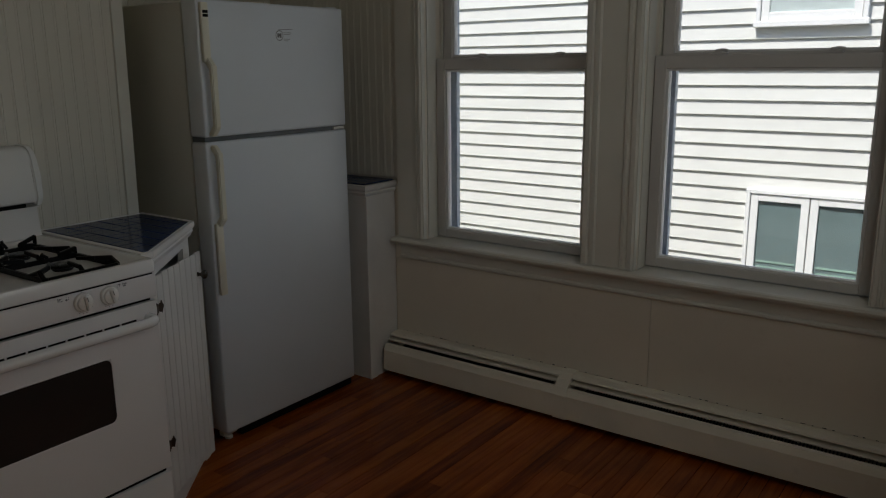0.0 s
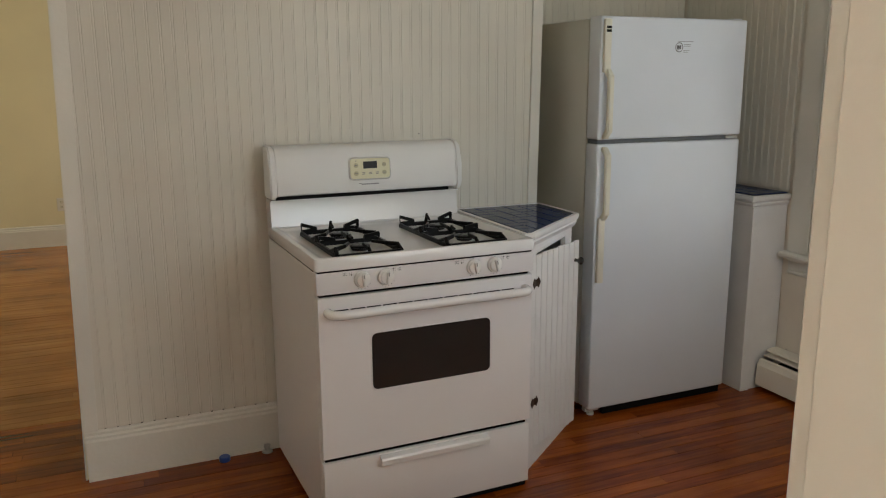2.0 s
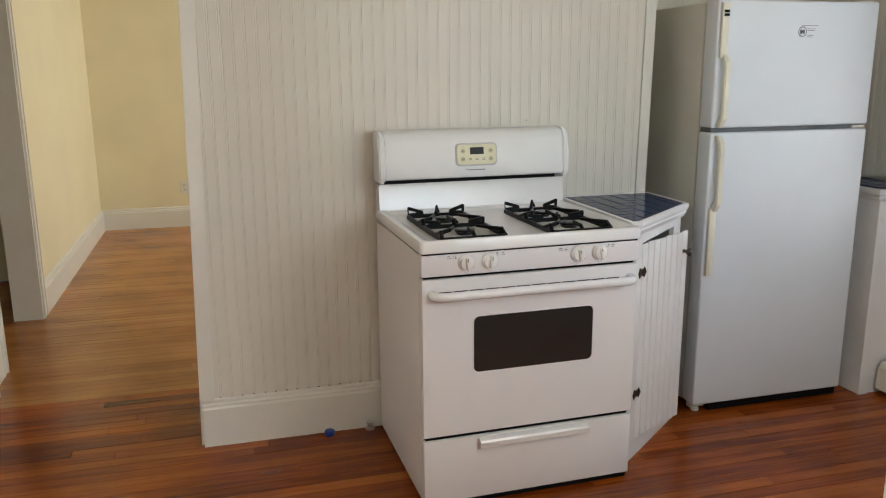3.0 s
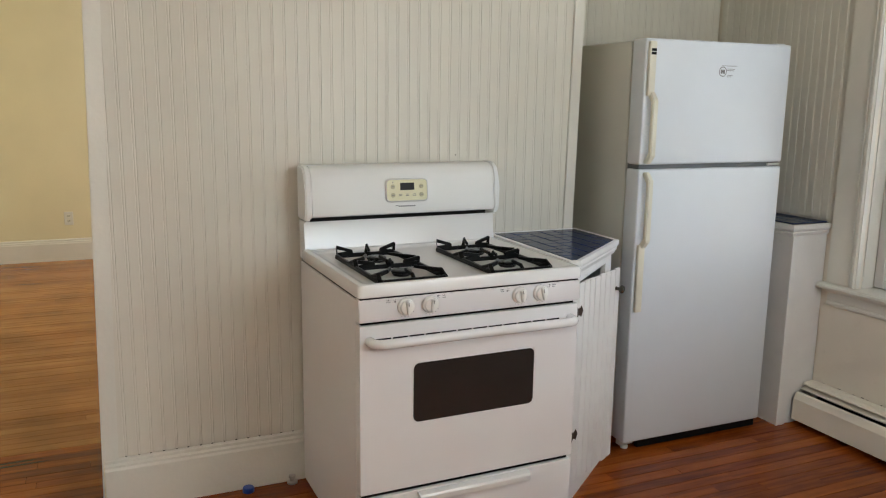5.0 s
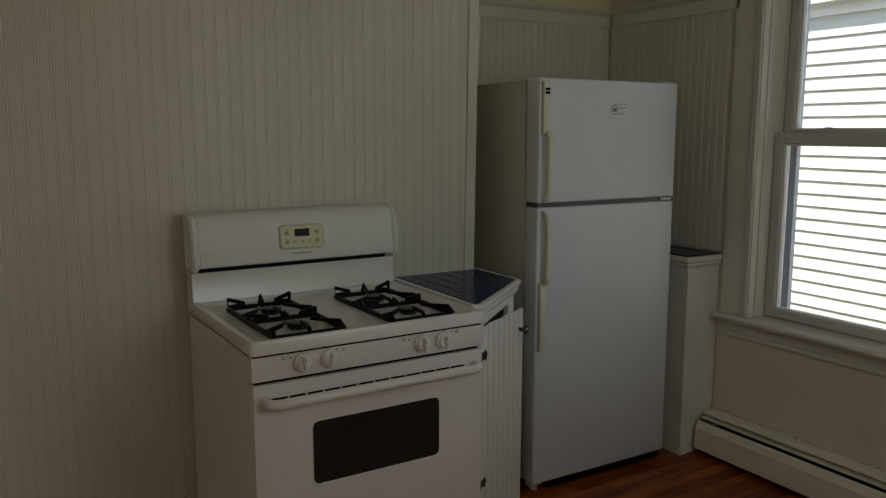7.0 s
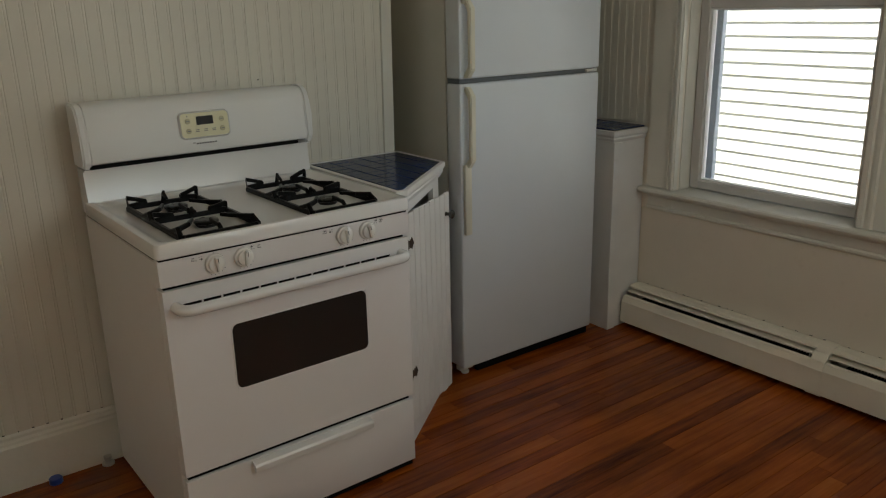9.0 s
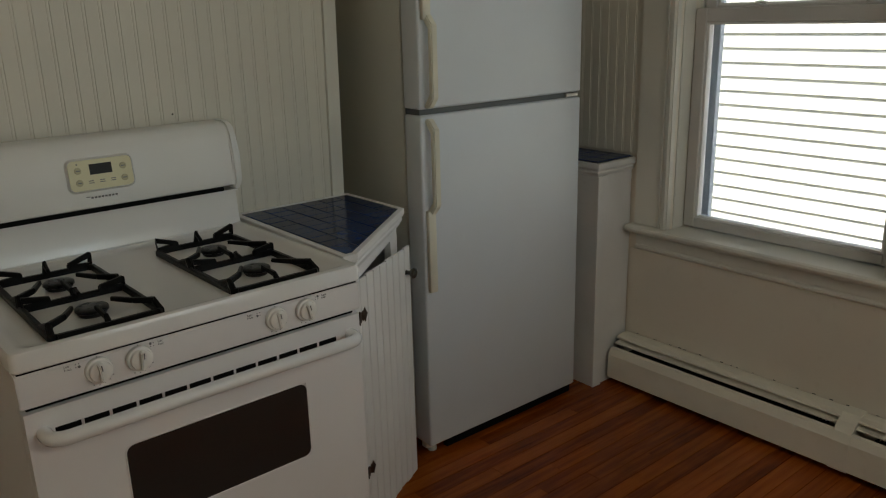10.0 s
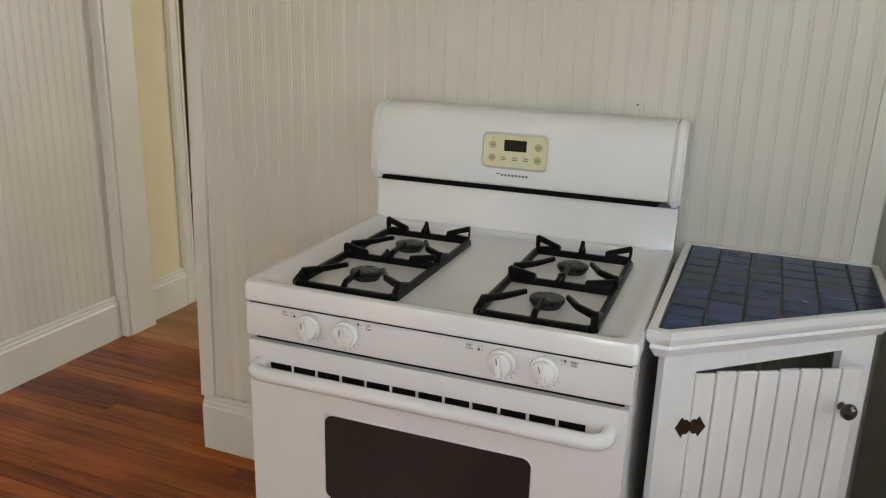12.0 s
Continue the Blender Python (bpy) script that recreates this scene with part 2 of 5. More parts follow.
def prism(bm, pts, a, b, axis):
    """A closed outline in the plane across axis, drawn from a to b along it."""
    def at(p, t):
        return {"x": (t, p[0], p[1]), "y": (p[0], t, p[1]), "z": (p[0], p[1], t)}[axis]
    lo, hi = [bm.verts.new(at(p, a)) for p in pts], [bm.verts.new(at(p, b)) for p in pts]
    bm.faces.new(lo)
    bm.faces.new(hi[::-1])
    for i in range(len(pts)):
        j = (i + 1) % len(pts)
        bm.faces.new((lo[i], lo[j], hi[j], hi[i]))
    return bm


def tube(bm, path, r, seg=10, flat=1.0):
    """A round bar along a path of points; flat below 1 squeezes it upright."""
    rings = []
    for i, p in enumerate(path):
        p = Vector(p)
        d = (Vector(path[min(i + 1, len(path) - 1)]) - Vector(path[max(i - 1, 0)])).normalized()
        up = Vector((0, 0, 1)) if abs(d.z) < 0.9 else Vector((1, 0, 0))
        u = d.cross(up).normalized()
        v = u.cross(d)
        rings.append([bm.verts.new(p + u * r * math.cos(2 * math.pi * k / seg) + v * r * flat * math.sin(2 * math.pi * k / seg)) for k in range(seg)])
    for a, b in zip(rings, rings[1:]):
        for k in range(seg):
            bm.faces.new((a[k], a[(k + 1) % seg], b[(k + 1) % seg], b[k]))
    bm.faces.new(rings[0][::-1])
    bm.faces.new(rings[-1])
    return bm


def lathe(bm, prof, m, seg=24):
    """A turned piece: (radius, height) pairs about z, placed by m."""
    rings = [[bm.verts.new(m @ Vector((r * math.cos(2 * math.pi * k / seg), r * math.sin(2 * math.pi * k / seg), h))) for k in range(seg)] for r, h in prof]
    for a, b in zip(rings, rings[1:]):
        for k in range(seg):
            bm.faces.new((a[k], a[(k + 1) % seg], b[(k + 1) % seg], b[k]))
    bm.faces.new(rings[0][::-1])
    bm.faces.new(rings[-1])
    return bm


# ---------- the plan ----------
CEIL = 2.62
XA = -2.995          # core of the wall behind the stove; its boards stand 8 mm proud
YA0, YA1 = 0.055, 1.878
XBLOCK = -3.60       # hall side of that thick wall
XB = -3.46           # back of the fridge recess
YW = 3.038           # core of the window wall
YC = -0.884          # core of the south wall
XD0, XD1 = -0.298, -0.178   # wall with the doorway in which the walk begins
RAIL = 1.985
WINDOWS = ((-2.499, -1.717), (-1.492, -0.688))
WZ0, WZ1 = 0.655, 2.24

# walls
LEAN_N = 0.0155    # the other end of that wall leans too
LEAN = 0.0215      # the old wall end leans this much in each metre of height
structure("wall_west", prism(bmesh.new(), [(YA0, 0), (YA1, 0), (YA1 + LEAN_N * CEIL, CEIL), (YA0 + LEAN * CEIL, CEIL)], XBLOCK, XA, "x"), M_YELLOW, "yellow wall above white beadboard behind the stove")
structure("wall_recess", boxes((XBLOCK, XB, YA1 + 0.0425, YW, 0, CEIL)), M_YELLOW, "yellow wall above white beadboard behind the fridge")
rows = [(XBLOCK, 3.0, YW, YW + 0.2, 0, WZ0 - 0.01), (XBLOCK, 3.0, YW, YW + 0.2, WZ1, CEIL)]
edges = [XBLOCK, WINDOWS[0][0], WINDOWS[0][1], WINDOWS[1][0], WINDOWS[1][1], 3.0]
for a, b in ((0, 1), (2, 3), (4, 5)):
    rows.append((edges[a], edges[b], YW, YW + 0.2, WZ0 - 0.01, WZ1))
structure("wall_north", boxes(*rows), M_WALL, "off-white painted wall with two sash windows")
OPEN0, OPEN1 = -4.965, -4.068
structure("wall_south", boxes((OPEN1, XD1, YC - 0.14, YC, 0, CEIL), (-7.92, OPEN0, YC - 0.14, YC, 0, CEIL), (OPEN0, OPEN1, YC - 0.14, YC, 2.06, CEIL)), M_YELLOW, "pale yellow wall with a doorway")
# the opening from y 1.25 to 2.45 is added for the kitchen fill
structure("wall_east", boxes((XD0, XD1, YC, -0.36, 0, CEIL), (XD0, XD1, 0.518, 1.25, 0, CEIL), (XD0, XD1, 2.94, YW, 0, CEIL), (XD0, XD1, 2.45, 2.94, 0, CEIL), (XD0, XD1, 1.25, 2.45, 0, 1.14), (XD0, XD1, 1.25, 2.45, 2.28, CEIL), (XD0, XD1, -0.36, 0.518, 2.06, CEIL)), M_WALL, "white wall with the doorway to the next room")
structure("wall_hall_west", boxes((-7.92, -7.76, YC, 3.24, 0, CEIL)), M_YELLOW, "plain yellow wall at the end of the hall")
structure("wall_hall_north", boxes((-7.76, XBLOCK, 3.04, 3.24, 0, CEIL)), M_YELLOW, "plain yellow hall wall")
structure("wall_passage_header", boxes((-3.745, XBLOCK, YC, YA0, 2.1, CEIL)), M_YELLOW, "yellow wall above the passage")
structure("wall_dining", boxes((2.88, 3.0, -2.2, 0.87, 0, CEIL), (XD1, 2.88, 0.75, 0.87, 0, CEIL), (XD1, 2.88, -2.32, -2.2, 0, CEIL), (XD0, XD1, -2.32, YC - 0.14, 0, CEIL)), M_WALL, "plain walls of the next room")
structure("wall_closet", boxes((-6.0, -3.0, -2.8, -2.7, 0, CEIL), (-6.1, -6.0, -2.8, YC - 0.14, 0, CEIL), (-3.0, -2.9, -2.8, YC - 0.14, 0, CEIL)), M_YELLOW, "plain walls of the side room")
structure("ceiling", boxes((-7.92, 3.0, -2.8, 3.24, CEIL, CEIL + 0.12)), M_CEIL, "off-white ceiling")
# out of view, added to keep direct sun out of the rooms
structure("roof", boxes((-8.0, 3.2, -3.0, 3.3, CEIL + 0.125, CEIL + 0.25)), M_ROOF, "unseen dark roof slab added to block the sun")
structure("subfloor", boxes((-7.92, 3.0, -2.8, 3.24, -0.12, -0.022)), M_SUB_SHADE, "dark subfloor under the boards")
structure("house_base", boxes((-7.92, 3.0, -2.8, 3.24, -2.5, -0.12)), M_SIDING, "lower storey of the house")


# ---------- trim ----------
BASE = [(0, 0), (0.024, 0), (0.024, 0.150), (0.020, 0.158), (0.020, 0.166), (0.013, 0.172), (0.013, 0.182), (0.008, 0.188), (0, 0.190)]


def baseboard(name, a, b, at, face, axis):
    """A tall moulded baseboard from a to b. axis: along x or y; face: +1 or -1, the way it faces; at: the wall's plane."""
    bm = bmesh.new()
    if axis == "y":
        prism(bm, [(at + face * p, q) for p, q in BASE], a, b, "y")
    else:
        prism(bm, [(at + face * p, q) for p, q in BASE], a, b, "x")
    return structure(name, bm, M_TRIM, "white moulded wooden baseboard")


baseboard("baseboard", 0.060, 1.53, XA, 1, "y")
baseboard("baseboard", -3.572, XD0, YC, 1, "x")
baseboard("baseboard", -4.01, -3.752, YC, 1, "x")
baseboard("baseboard", -7.76, -5.05, YC, 1, "x")
baseboard("baseboard", YC + 0.026, 3.03, -7.76, 1, "y")
baseboard("baseboard", 0.66, 2.88, XD0, -1, "y")
baseboard("baseboard", 0.10, 3.03, XBLOCK, -1, "y")

# corner boards and the cap at the ends of the beadboard
structure("trim", prism(prism(bmesh.new(), [(0.0555, 0.19), (0.106, 0.19), (0.106 + LEAN * 1.79, RAIL), (0.0555 + LEAN * 1.79, RAIL)], XA, XA + 0.020, "x"), [(0.049, 0.0), (0.0545, 0.0), (0.0545 + LEAN * 2.1, 2.1), (0.049 + LEAN * 2.1, 2.1)], XBLOCK + 0.005, XA + 0.004, "x"), M_TRIM, "white corner board at the end of the beadboard wall")
structure("trim", prism(bmesh.new(), [(1.843, 0), (1.886, 0), (1.886 + LEAN_N * 2.4, 2.4), (1.843 + LEAN_N * 2.4, 2.4)], XA, XA + 0.020, "x"), M_TRIM, "white corner board beside the fridge recess")


def rail_profile(at, face):
    pts = [(0, 0), (0.018, 0), (0.018, 0.052), (0.024, 0.056), (0.040, 0.066), (0.046, 0.076), (0.046, 0.084), (0, 0.084)]
    return [(at + face * p, RAIL + q) for p, q in pts]


structure("picture_rail", prism(bmesh.new(), rail_profile(XB, 1), 1.925, YW, "y"), M_TRIM, "white moulded rail over the beadboard")
structure("picture_rail", prism(bmesh.new(), rail_profile(YW, -1), XB + 0.05, -2.636, "x"), M_TRIM, "white moulded rail over the beadboard")
structure("picture_rail", prism(bmesh.new(), rail_profile(XA, 1), 0.044, 1.861, "y"), M_TRIM, "white moulded rail over the beadboard")
structure("picture_rail", prism(bmesh.new(), rail_profile(YC, 1), -3.572, XD0 - 0.05, "x"), M_TRIM, "white moulded rail over the beadboard")

# casings of the south wall: end of the kitchen boards, then the door beyond
CAS = [(0, 0), (0.022, 0), (0.028, 0.004), (0.028, 0.012), (0.020, 0.018), (0.020, 0.118), (0.026, 0.122), (0.026, 0.130), (0, 0.134)]


def casing(x, sign, at, face, z1, name="trim", w=1.0):
    bm = bmesh.new()
    prism(bm, [(x + sign * q * w, at + face * p) for p, q in CAS], 0, z1, "z")
    return structure(name, bm, M_TRIM, "white moulded door casing")


structure("trim", boxes((-3.592, -3.574, YC, YC + 0.055, 0, 2.1), (-3.745, -3.593, YC, YC + 0.062, 0, 2.1), bevel=0.003), M_TRIM, "wide white casing at the passage")
casing(OPEN1, 1, YC, 1, 2.14, w=0.42)
casing(OPEN0, -1, YC, 1, 2.14, w=0.62)
structure("trim", boxes((OPEN0 - 0.08, OPEN1 + 0.08, YC, YC + 0.022, 2.06, 2.16)), M_TRIM, "white head casing over the side door")
structure("door_jamb", boxes((OPEN0, OPEN0 + 0.018, YC - 0.14, YC + 0.018, 0, 2.05), (OPEN1 - 0.018, OPEN1, YC - 0.14, YC + 0.018, 0, 2.05)), M_TRIM, "white jambs of the side doorway")

# casing of the doorway in which the walk begins
structure("door_jamb", boxes((XD0 - 0.004, XD1 + 0.004, 0.500, 0.5175, 0, 2.05), (XD0 - 0.004, XD1 + 0.004, -0.3595, -0.340, 0, 2.05), (XD0 - 0.004, XD1 + 0.004, -0.3595, 0.5175, 2.04, 2.06), bevel=0.002), M_TRIM, "white painted door jambs with chipped edges")
structure("trim", boxes((XD0 - 0.020, XD0 - 0.0045, 0.506, 0.628, 0, 2.17), (XD0 - 0.020, XD0 - 0.0045, -0.47, -0.346, 0, 2.17), (XD0 - 0.020, XD0 - 0.0045, -0.346, 0.506, 2.046, 2.17), bevel=0.003), M_TRIM, "white door casing")
structure("trim", boxes((XD1 + 0.0045, XD1 + 0.020, 0.506, 0.628, 0, 2.17), (XD1 + 0.0045, XD1 + 0.020, -0.47, -0.346, 0, 2.17), (XD1 + 0.0045, XD1 + 0.020, -0.346, 0.506, 2.046, 2.17), bevel=0.003), M_TRIM, "white door casing")


# ---------- windows ----------
def sash(name, x0, x1, y0, y1, z0, z1, stile, bottom, top, parent, label):
    """One sash: two stiles, two rails with a bevel to the glass, and its pane."""
    bm = boxes((x0, x0 + stile, y0, y1, z0, z1), (x1 - stile, x1, y0, y1, z0, z1), (x0 + stile, x1 - stile, y0, y1, z0, z0 + bottom), (x0 + stile, x1 - stile, y0, y1, z1 - top, z1), bevel=0.003)
    s = part(name, bm, M_SASH, parent, label)
    ym = (y0 + y1) / 2 + 0.008
    beads = boxes((x0 + stile, x0 + stile + 0.010, ym - 0.016, ym + 0.012, z0 + bottom, z1 - top), (x1 - stile - 0.010, x1 - stile, ym - 0.016, ym + 0.012, z0 + bottom, z1 - top), (x0 + stile + 0.01, x1 - stile - 0.01, ym - 0.016, ym + 0.012, z0 + bottom, z0 + bottom + 0.008), (x0 + stile + 0.01, x1 - stile - 0.01, ym - 0.016, ym + 0.012, z1 - top - 0.008, z1 - top))
    part("glazing_bead", beads, M_NBTRIM, s)
    pane = part("pane", boxes((x0 + stile - 0.004, x1 - stile + 0.004, ym, ym + 0.003, z0 + bottom - 0.004, z1 - top + 0.004)), M_GLASS, s, "clear window glass")
    pane.visible_shadow = False
    return s


def sash_lock(x, z, y, parent):
    bm = boxes((x - 0.030, x + 0.030, y - 0.012, y + 0.014, z, z + 0.007), bevel=0.002)
    lathe(bm, [(0.013, 0.0), (0.014, 0.006), (0.010, 0.012), (0.004, 0.014)], pose(x, y, z + 0.006), 12)
    tube(bm, [(x - 0.004, y, z + 0.014), (x + 0.014, y - 0.002, z + 0.017), (x + 0.034, y - 0.004, z + 0.013)], 0.005, 8)
    return part("sash_lock", bm, M_SASH, parent, "small painted sash lock", smooth=True)


LOCKS = ((-2.270, -1.900), (-1.261, -0.885))
for i, (x0, x1) in enumerate(WINDOWS):
    w = tagged(new("window_%d" % (i + 1)), "white double-hung sash window with clear panes", "", "", "structure")
    low = sash("lower_sash", x0 + 0.004, x1 - 0.004, 3.118, 3.150, WZ0 + 0.004, 1.457, 0.044, 0.036, 0.048, w, "painted lower sash")
    sash("upper_sash", x0 + 0.016, x1 - 0.016, 3.158, 3.188, 1.428, WZ1 - 0.012, 0.044, 0.038, 0.045, w, "painted upper sash")
    for lx in LOCKS[i]:
        sash_lock(lx, 1.457, 3.134, w)
    part("window_frame", boxes((x0 - 0.001, x0 + 0.012, 3.152, 3.236, WZ0, WZ1), (x1 - 0.012, x1 + 0.001, 3.152, 3.236, WZ0, WZ1), (x0 + 0.012, x1 - 0.012, 3.19, 3.236, WZ1 - 0.012, WZ1)), M_TRIM, w)
    part("storm_frame", boxes((x0 + 0.012, x0 + 0.060, 3.196, 3.222, WZ0, WZ1 - 0.012), (x1 - 0.060, x1 - 0.012, 3.196, 3.222, WZ0, WZ1 - 0.012), (x0 + 0.060, x1 - 0.060, 3.196, 3.222, WZ0, WZ0 + 0.030), (x0 + 0.060, x1 - 0.060, 3.196, 3.222, 1.43, 1.455), bevel=0.002), M_VINYL, w, "blue-grey metal storm window frame")
    part("stop", boxes((x0 - 0.001, x0 + 0.004, 3.052, 3.117, WZ0, WZ1), (x1 - 0.004, x1 + 0.001, 3.052, 3.117, WZ0, WZ1), (x0, x1, 3.052, 3.117, WZ1 - 0.004, WZ1 + 0.001)), M_TRIM, w)

# moulded casings round the pair of windows
WCAS = [(0, 0), (0, 0.150), (0.018, 0.150), (0.018, 0.043), (0.025, 0.040), (0.026, 0.033), (0.021, 0.030), (0.021, 0.024), (0.029, 0.021), (0.030, 0.009), (0.022, 0.004), (0.022, 0)]


def window_casing(x, sign):
    bm = bmesh.new()
    prism(bm, [(x + sign * q, YW - p) for p, q in WCAS], WZ0 + 0.001, WZ1 + 0.12, "z")
    structure("window_casing", bm, M_TRIM, "white moulded window casing")


window_casing(WINDOWS[0][0], -1)
window_casing(WINDOWS[1][1], 1)
bm = bmesh.new()
x0, x1 = WINDOWS[0][1], WINDOWS[1][0]
outline = [(x0, YW), (x0, YW - 0.022), (x0 + 0.004, YW - 0.022), (x0 + 0.010, YW - 0.030), (x0 + 0.027, YW - 0.030), (x0 + 0.032, YW - 0.021), (x0 + 0.044, YW - 0.026), (x0 + 0.056, YW - 0.026), (x0 + 0.062, YW - 0.018)]
outline += [(x0 + x1 - px, py) for px, py in reversed(outline)]
prism(bm, outline, WZ0 + 0.001, WZ1 + 0.12, "z")
structure("window_casing", bm, M_TRIM, "wide white moulded board between the windows")
structure("window_casing", boxes((WINDOWS[0][0] - 0.15, WINDOWS[1][1] + 0.15, YW - 0.034, YW, WZ1 + 0.121, WZ1 + 0.16), (WINDOWS[0][0], WINDOWS[0][1], YW - 0.02, YW, WZ1, WZ1 + 0.12), (WINDOWS[1][0], WINDOWS[1][1], YW - 0.02, YW, WZ1, WZ1 + 0.12), bevel=0.003), M_TRIM, "white head casing")
bm = bmesh.new()
prism(bm, [(2.992, WZ0 - 0.001), (2.984, WZ0 - 0.006), (2.981, WZ0 - 0.014), (2.984, WZ0 - 0.022), (2.992, WZ0 - 0.027), (YW - 0.0005, WZ0 - 0.027), (YW - 0.0005, WZ0 - 0.001)], -2.668, -0.515, "x")
box(bm, WINDOWS[0][0], WINDOWS[0][1], YW - 0.0005, YW + 0.2, WZ0 - 0.0095, WZ0 - 0.001)
box(bm, WINDOWS[1][0], WINDOWS[1][1], YW - 0.0005, YW + 0.2, WZ0 - 0.0095, WZ0 - 0.001)
structure("window_stool", bm, M_TRIM, "white painted window stool under both windows")
bm = bmesh.new()
prism(bm, [(YW, 0.553), (YW - 0.012, 0.553), (YW - 0.020, 0.560), (YW - 0.020, 0.568), (YW - 0.012, 0.574), (YW - 0.014, 0.580), (YW - 0.014, 0.612), (YW - 0.022, 0.620), (YW - 0.022, 0.6275), (YW, 0.6275)], -2.640, -0.545, "x")
structure("window_apron", bm, M_TRIM, "white moulded apron under the window stool")

# plain panels under the windows with fine seams
xs = [-2.672, -1.42, -0.312]
structure("wainscot", boxes(*[(a + 0.0008, b - 0.0008, YW - 0.007, YW, 0.0, 0.552) for a, b in zip(xs, xs[1:])], bevel=0.0006), M_WALL, "off-white painted panels under the windows")


# ---------- fridge ----------
def fridge():
    F, Y0, Y1, TOP = -2.700, 2.013, 2.744, 1.660
    f = thing("refrigerator", "white two-door top-freezer refrigerator with yellowed handles, in the recess", "refrigerator", at=(-3.06, 2.39, 0))
    mv = -Vector(f.location)

    def p(name, bm, mat, label="", parent=None, smooth=False):
        ob = part(name, bm, mat, parent or f, label, smooth)
        if not parent:
            ob.location = mv
        return ob
    p("body", boxes((-3.415, F - 0.093, Y0 + 0.004, Y1 - 0.004, 0.035, TOP - 0.006), bevel=0.006, seg=2), M_FSIDE, "greyish white steel cabinet")
    p("gasket", boxes((F - 0.0925, F - 0.080, Y0 + 0.014, Y1 - 0.014, 0.05, TOP - 0.02)), M_GASKET, "grey door gasket")
    up = p("freezer_door", boxes((F - 0.084, F, Y0, Y1, 1.184, TOP), bevel=0.008, seg=3), M_FRIDGE, "textured white freezer door", smooth=True)
    lo = p("fridge_door", boxes((F - 0.084, F, Y0, Y1, 0.040, 1.166), bevel=0.008, seg=3), M_FRIDGE, "textured white lower door", smooth=True)
    # strip filling the gap, its shade given by the dark grey
    p("gap_strip", boxes((F - 0.0790, F - 0.012, Y0 + 0.006, Y1 - 0.006, 1.1665, 1.1835)), M_GASKET, "dark grey strip for the shade between the doors")
    p("hinge", boxes((F - 0.012, F - 0.001, Y1 - 0.075, Y1 - 0.012, 1.169, 1.181), bevel=0.002), M_ALU, "metal centre hinge")
    p("base_grille", boxes((F - 0.034, F - 0.014, Y0 + 0.082, Y1 - 0.012, 0.006, 0.0395)), M_BLACK, "dark base grille")
    for y in (Y0 + 0.04, Y1 - 0.06):
        foot = boxes((F - 0.060, F - (0.032 if y < 2.3 else 0.040), y - 0.035, y + 0.035, 0.018, 0.0395), bevel=0.003)
        lathe(foot, [(0.016, 0.0), (0.016, 0.010), (0.008, 0.012), (0.008, 0.02)], pose(F - (0.046 if y < 2.3 else 0.056), y, 0), 12)
        p("foot", foot, M_FSIDE, "levelling foot")
    for x in (-3.35,):
        for y in (Y0 + 0.06, Y1 - 0.06):
            p("foot", lathe(bmesh.new(), [(0.016, 0.0), (0.016, 0.02), (0.01, 0.036)], pose(x, y, 0), 10), M_BLACK)

    def handle(zs, flat_from, flat_to, door, y):
        """A cast handle: a flat mount and a grip that stands off the door."""
        out = 0.044
        z0, z1 = zs
        bm = bmesh.new()
        prof = [(F + out - 0.012, z0 + 0.040), (F + 0.001, z0 + 0.012), (F + 0.001, z0), (F + 0.018, z0), (F + out, z0 + 0.030), (F + out, z1 - 0.030), (F + 0.018, z1), (F + 0.001, z1), (F + 0.001, z1 - 0.012), (F + out - 0.012, z1 - 0.040)]
        prism(bm, prof, y - 0.011, y + 0.013, "y")
        bmesh.ops.bevel(bm, geom=list(bm.edges), offset=0.0035, segments=2, affect="EDGES")
        box(bm, F + 0.0005, F + 0.018, y - 0.019, y + 0.012, flat_from, flat_to, 0.005, 2)
        h = part("handle", bm, M_CREAM, door, "yellowed cream plastic handle", smooth=True)
        return h
    handle((1.188, 1.462), 1.445, 1.648, up, Y0 + 0.026)
    handle((0.858, 1.156), 0.600, 0.872, lo, Y0 + 0.026)
    # maker's badge on the upper handle and round sticker with small print on the door
    bm = boxes((F + 0.018, F + 0.0195, Y0 + 0.012, Y0 + 0.034, 1.598, 1.608), (F + 0.018, F + 0.0195, Y0 + 0.012, Y0 + 0.034, 1.611, 1.621))
    part("badge", bm, M_BLACK, up, "small black badge")
    ring = bmesh.new()
    cy, cz, r0, r1 = 2.389, 1.545, 0.0165, 0.0195
    outer, inner = [], []
    for k in range(28):
        a = 2 * math.pi * k / 28
        outer.append(ring.verts.new((F + 0.0012, cy + r1 * math.cos(a), cz + r1 * math.sin(a))))
        inner.append(ring.verts.new((F + 0.0012, cy + r0 * math.cos(a), cz + r0 * math.sin(a))))
    for k in range(28):
        ring.faces.new((outer[k], outer[(k + 1) % 28], inner[(k + 1) % 28], inner[k]))
    box(ring, F + 0.0005, F + 0.0012, cy - 0.010, cy - 0.002, cz - 0.008, cz + 0.008)
    box(ring, F + 0.0005, F + 0.0012, cy + 0.002, cy + 0.010, cz - 0.008, cz + 0.008)
    box(ring, F + 0.0005, F + 0.0012, cy - 0.010, cy + 0.010, cz - 0.003, cz + 0.004)
    for k, (w, z) in enumerate(((0.075, 0.022), (0.038, 0.010), (0.034, 0.004), (0.030, -0.014), (0.022, -0.020))):
        box(ring, F + 0.0005, F + 0.0011, cy + (0.022 if k else -0.005), cy + (0.022 if k else -0.005) + w, cz + z, cz + z + 0.0018)
    part("sticker", ring, M_PRINT, up, "round black emblem with small grey print")
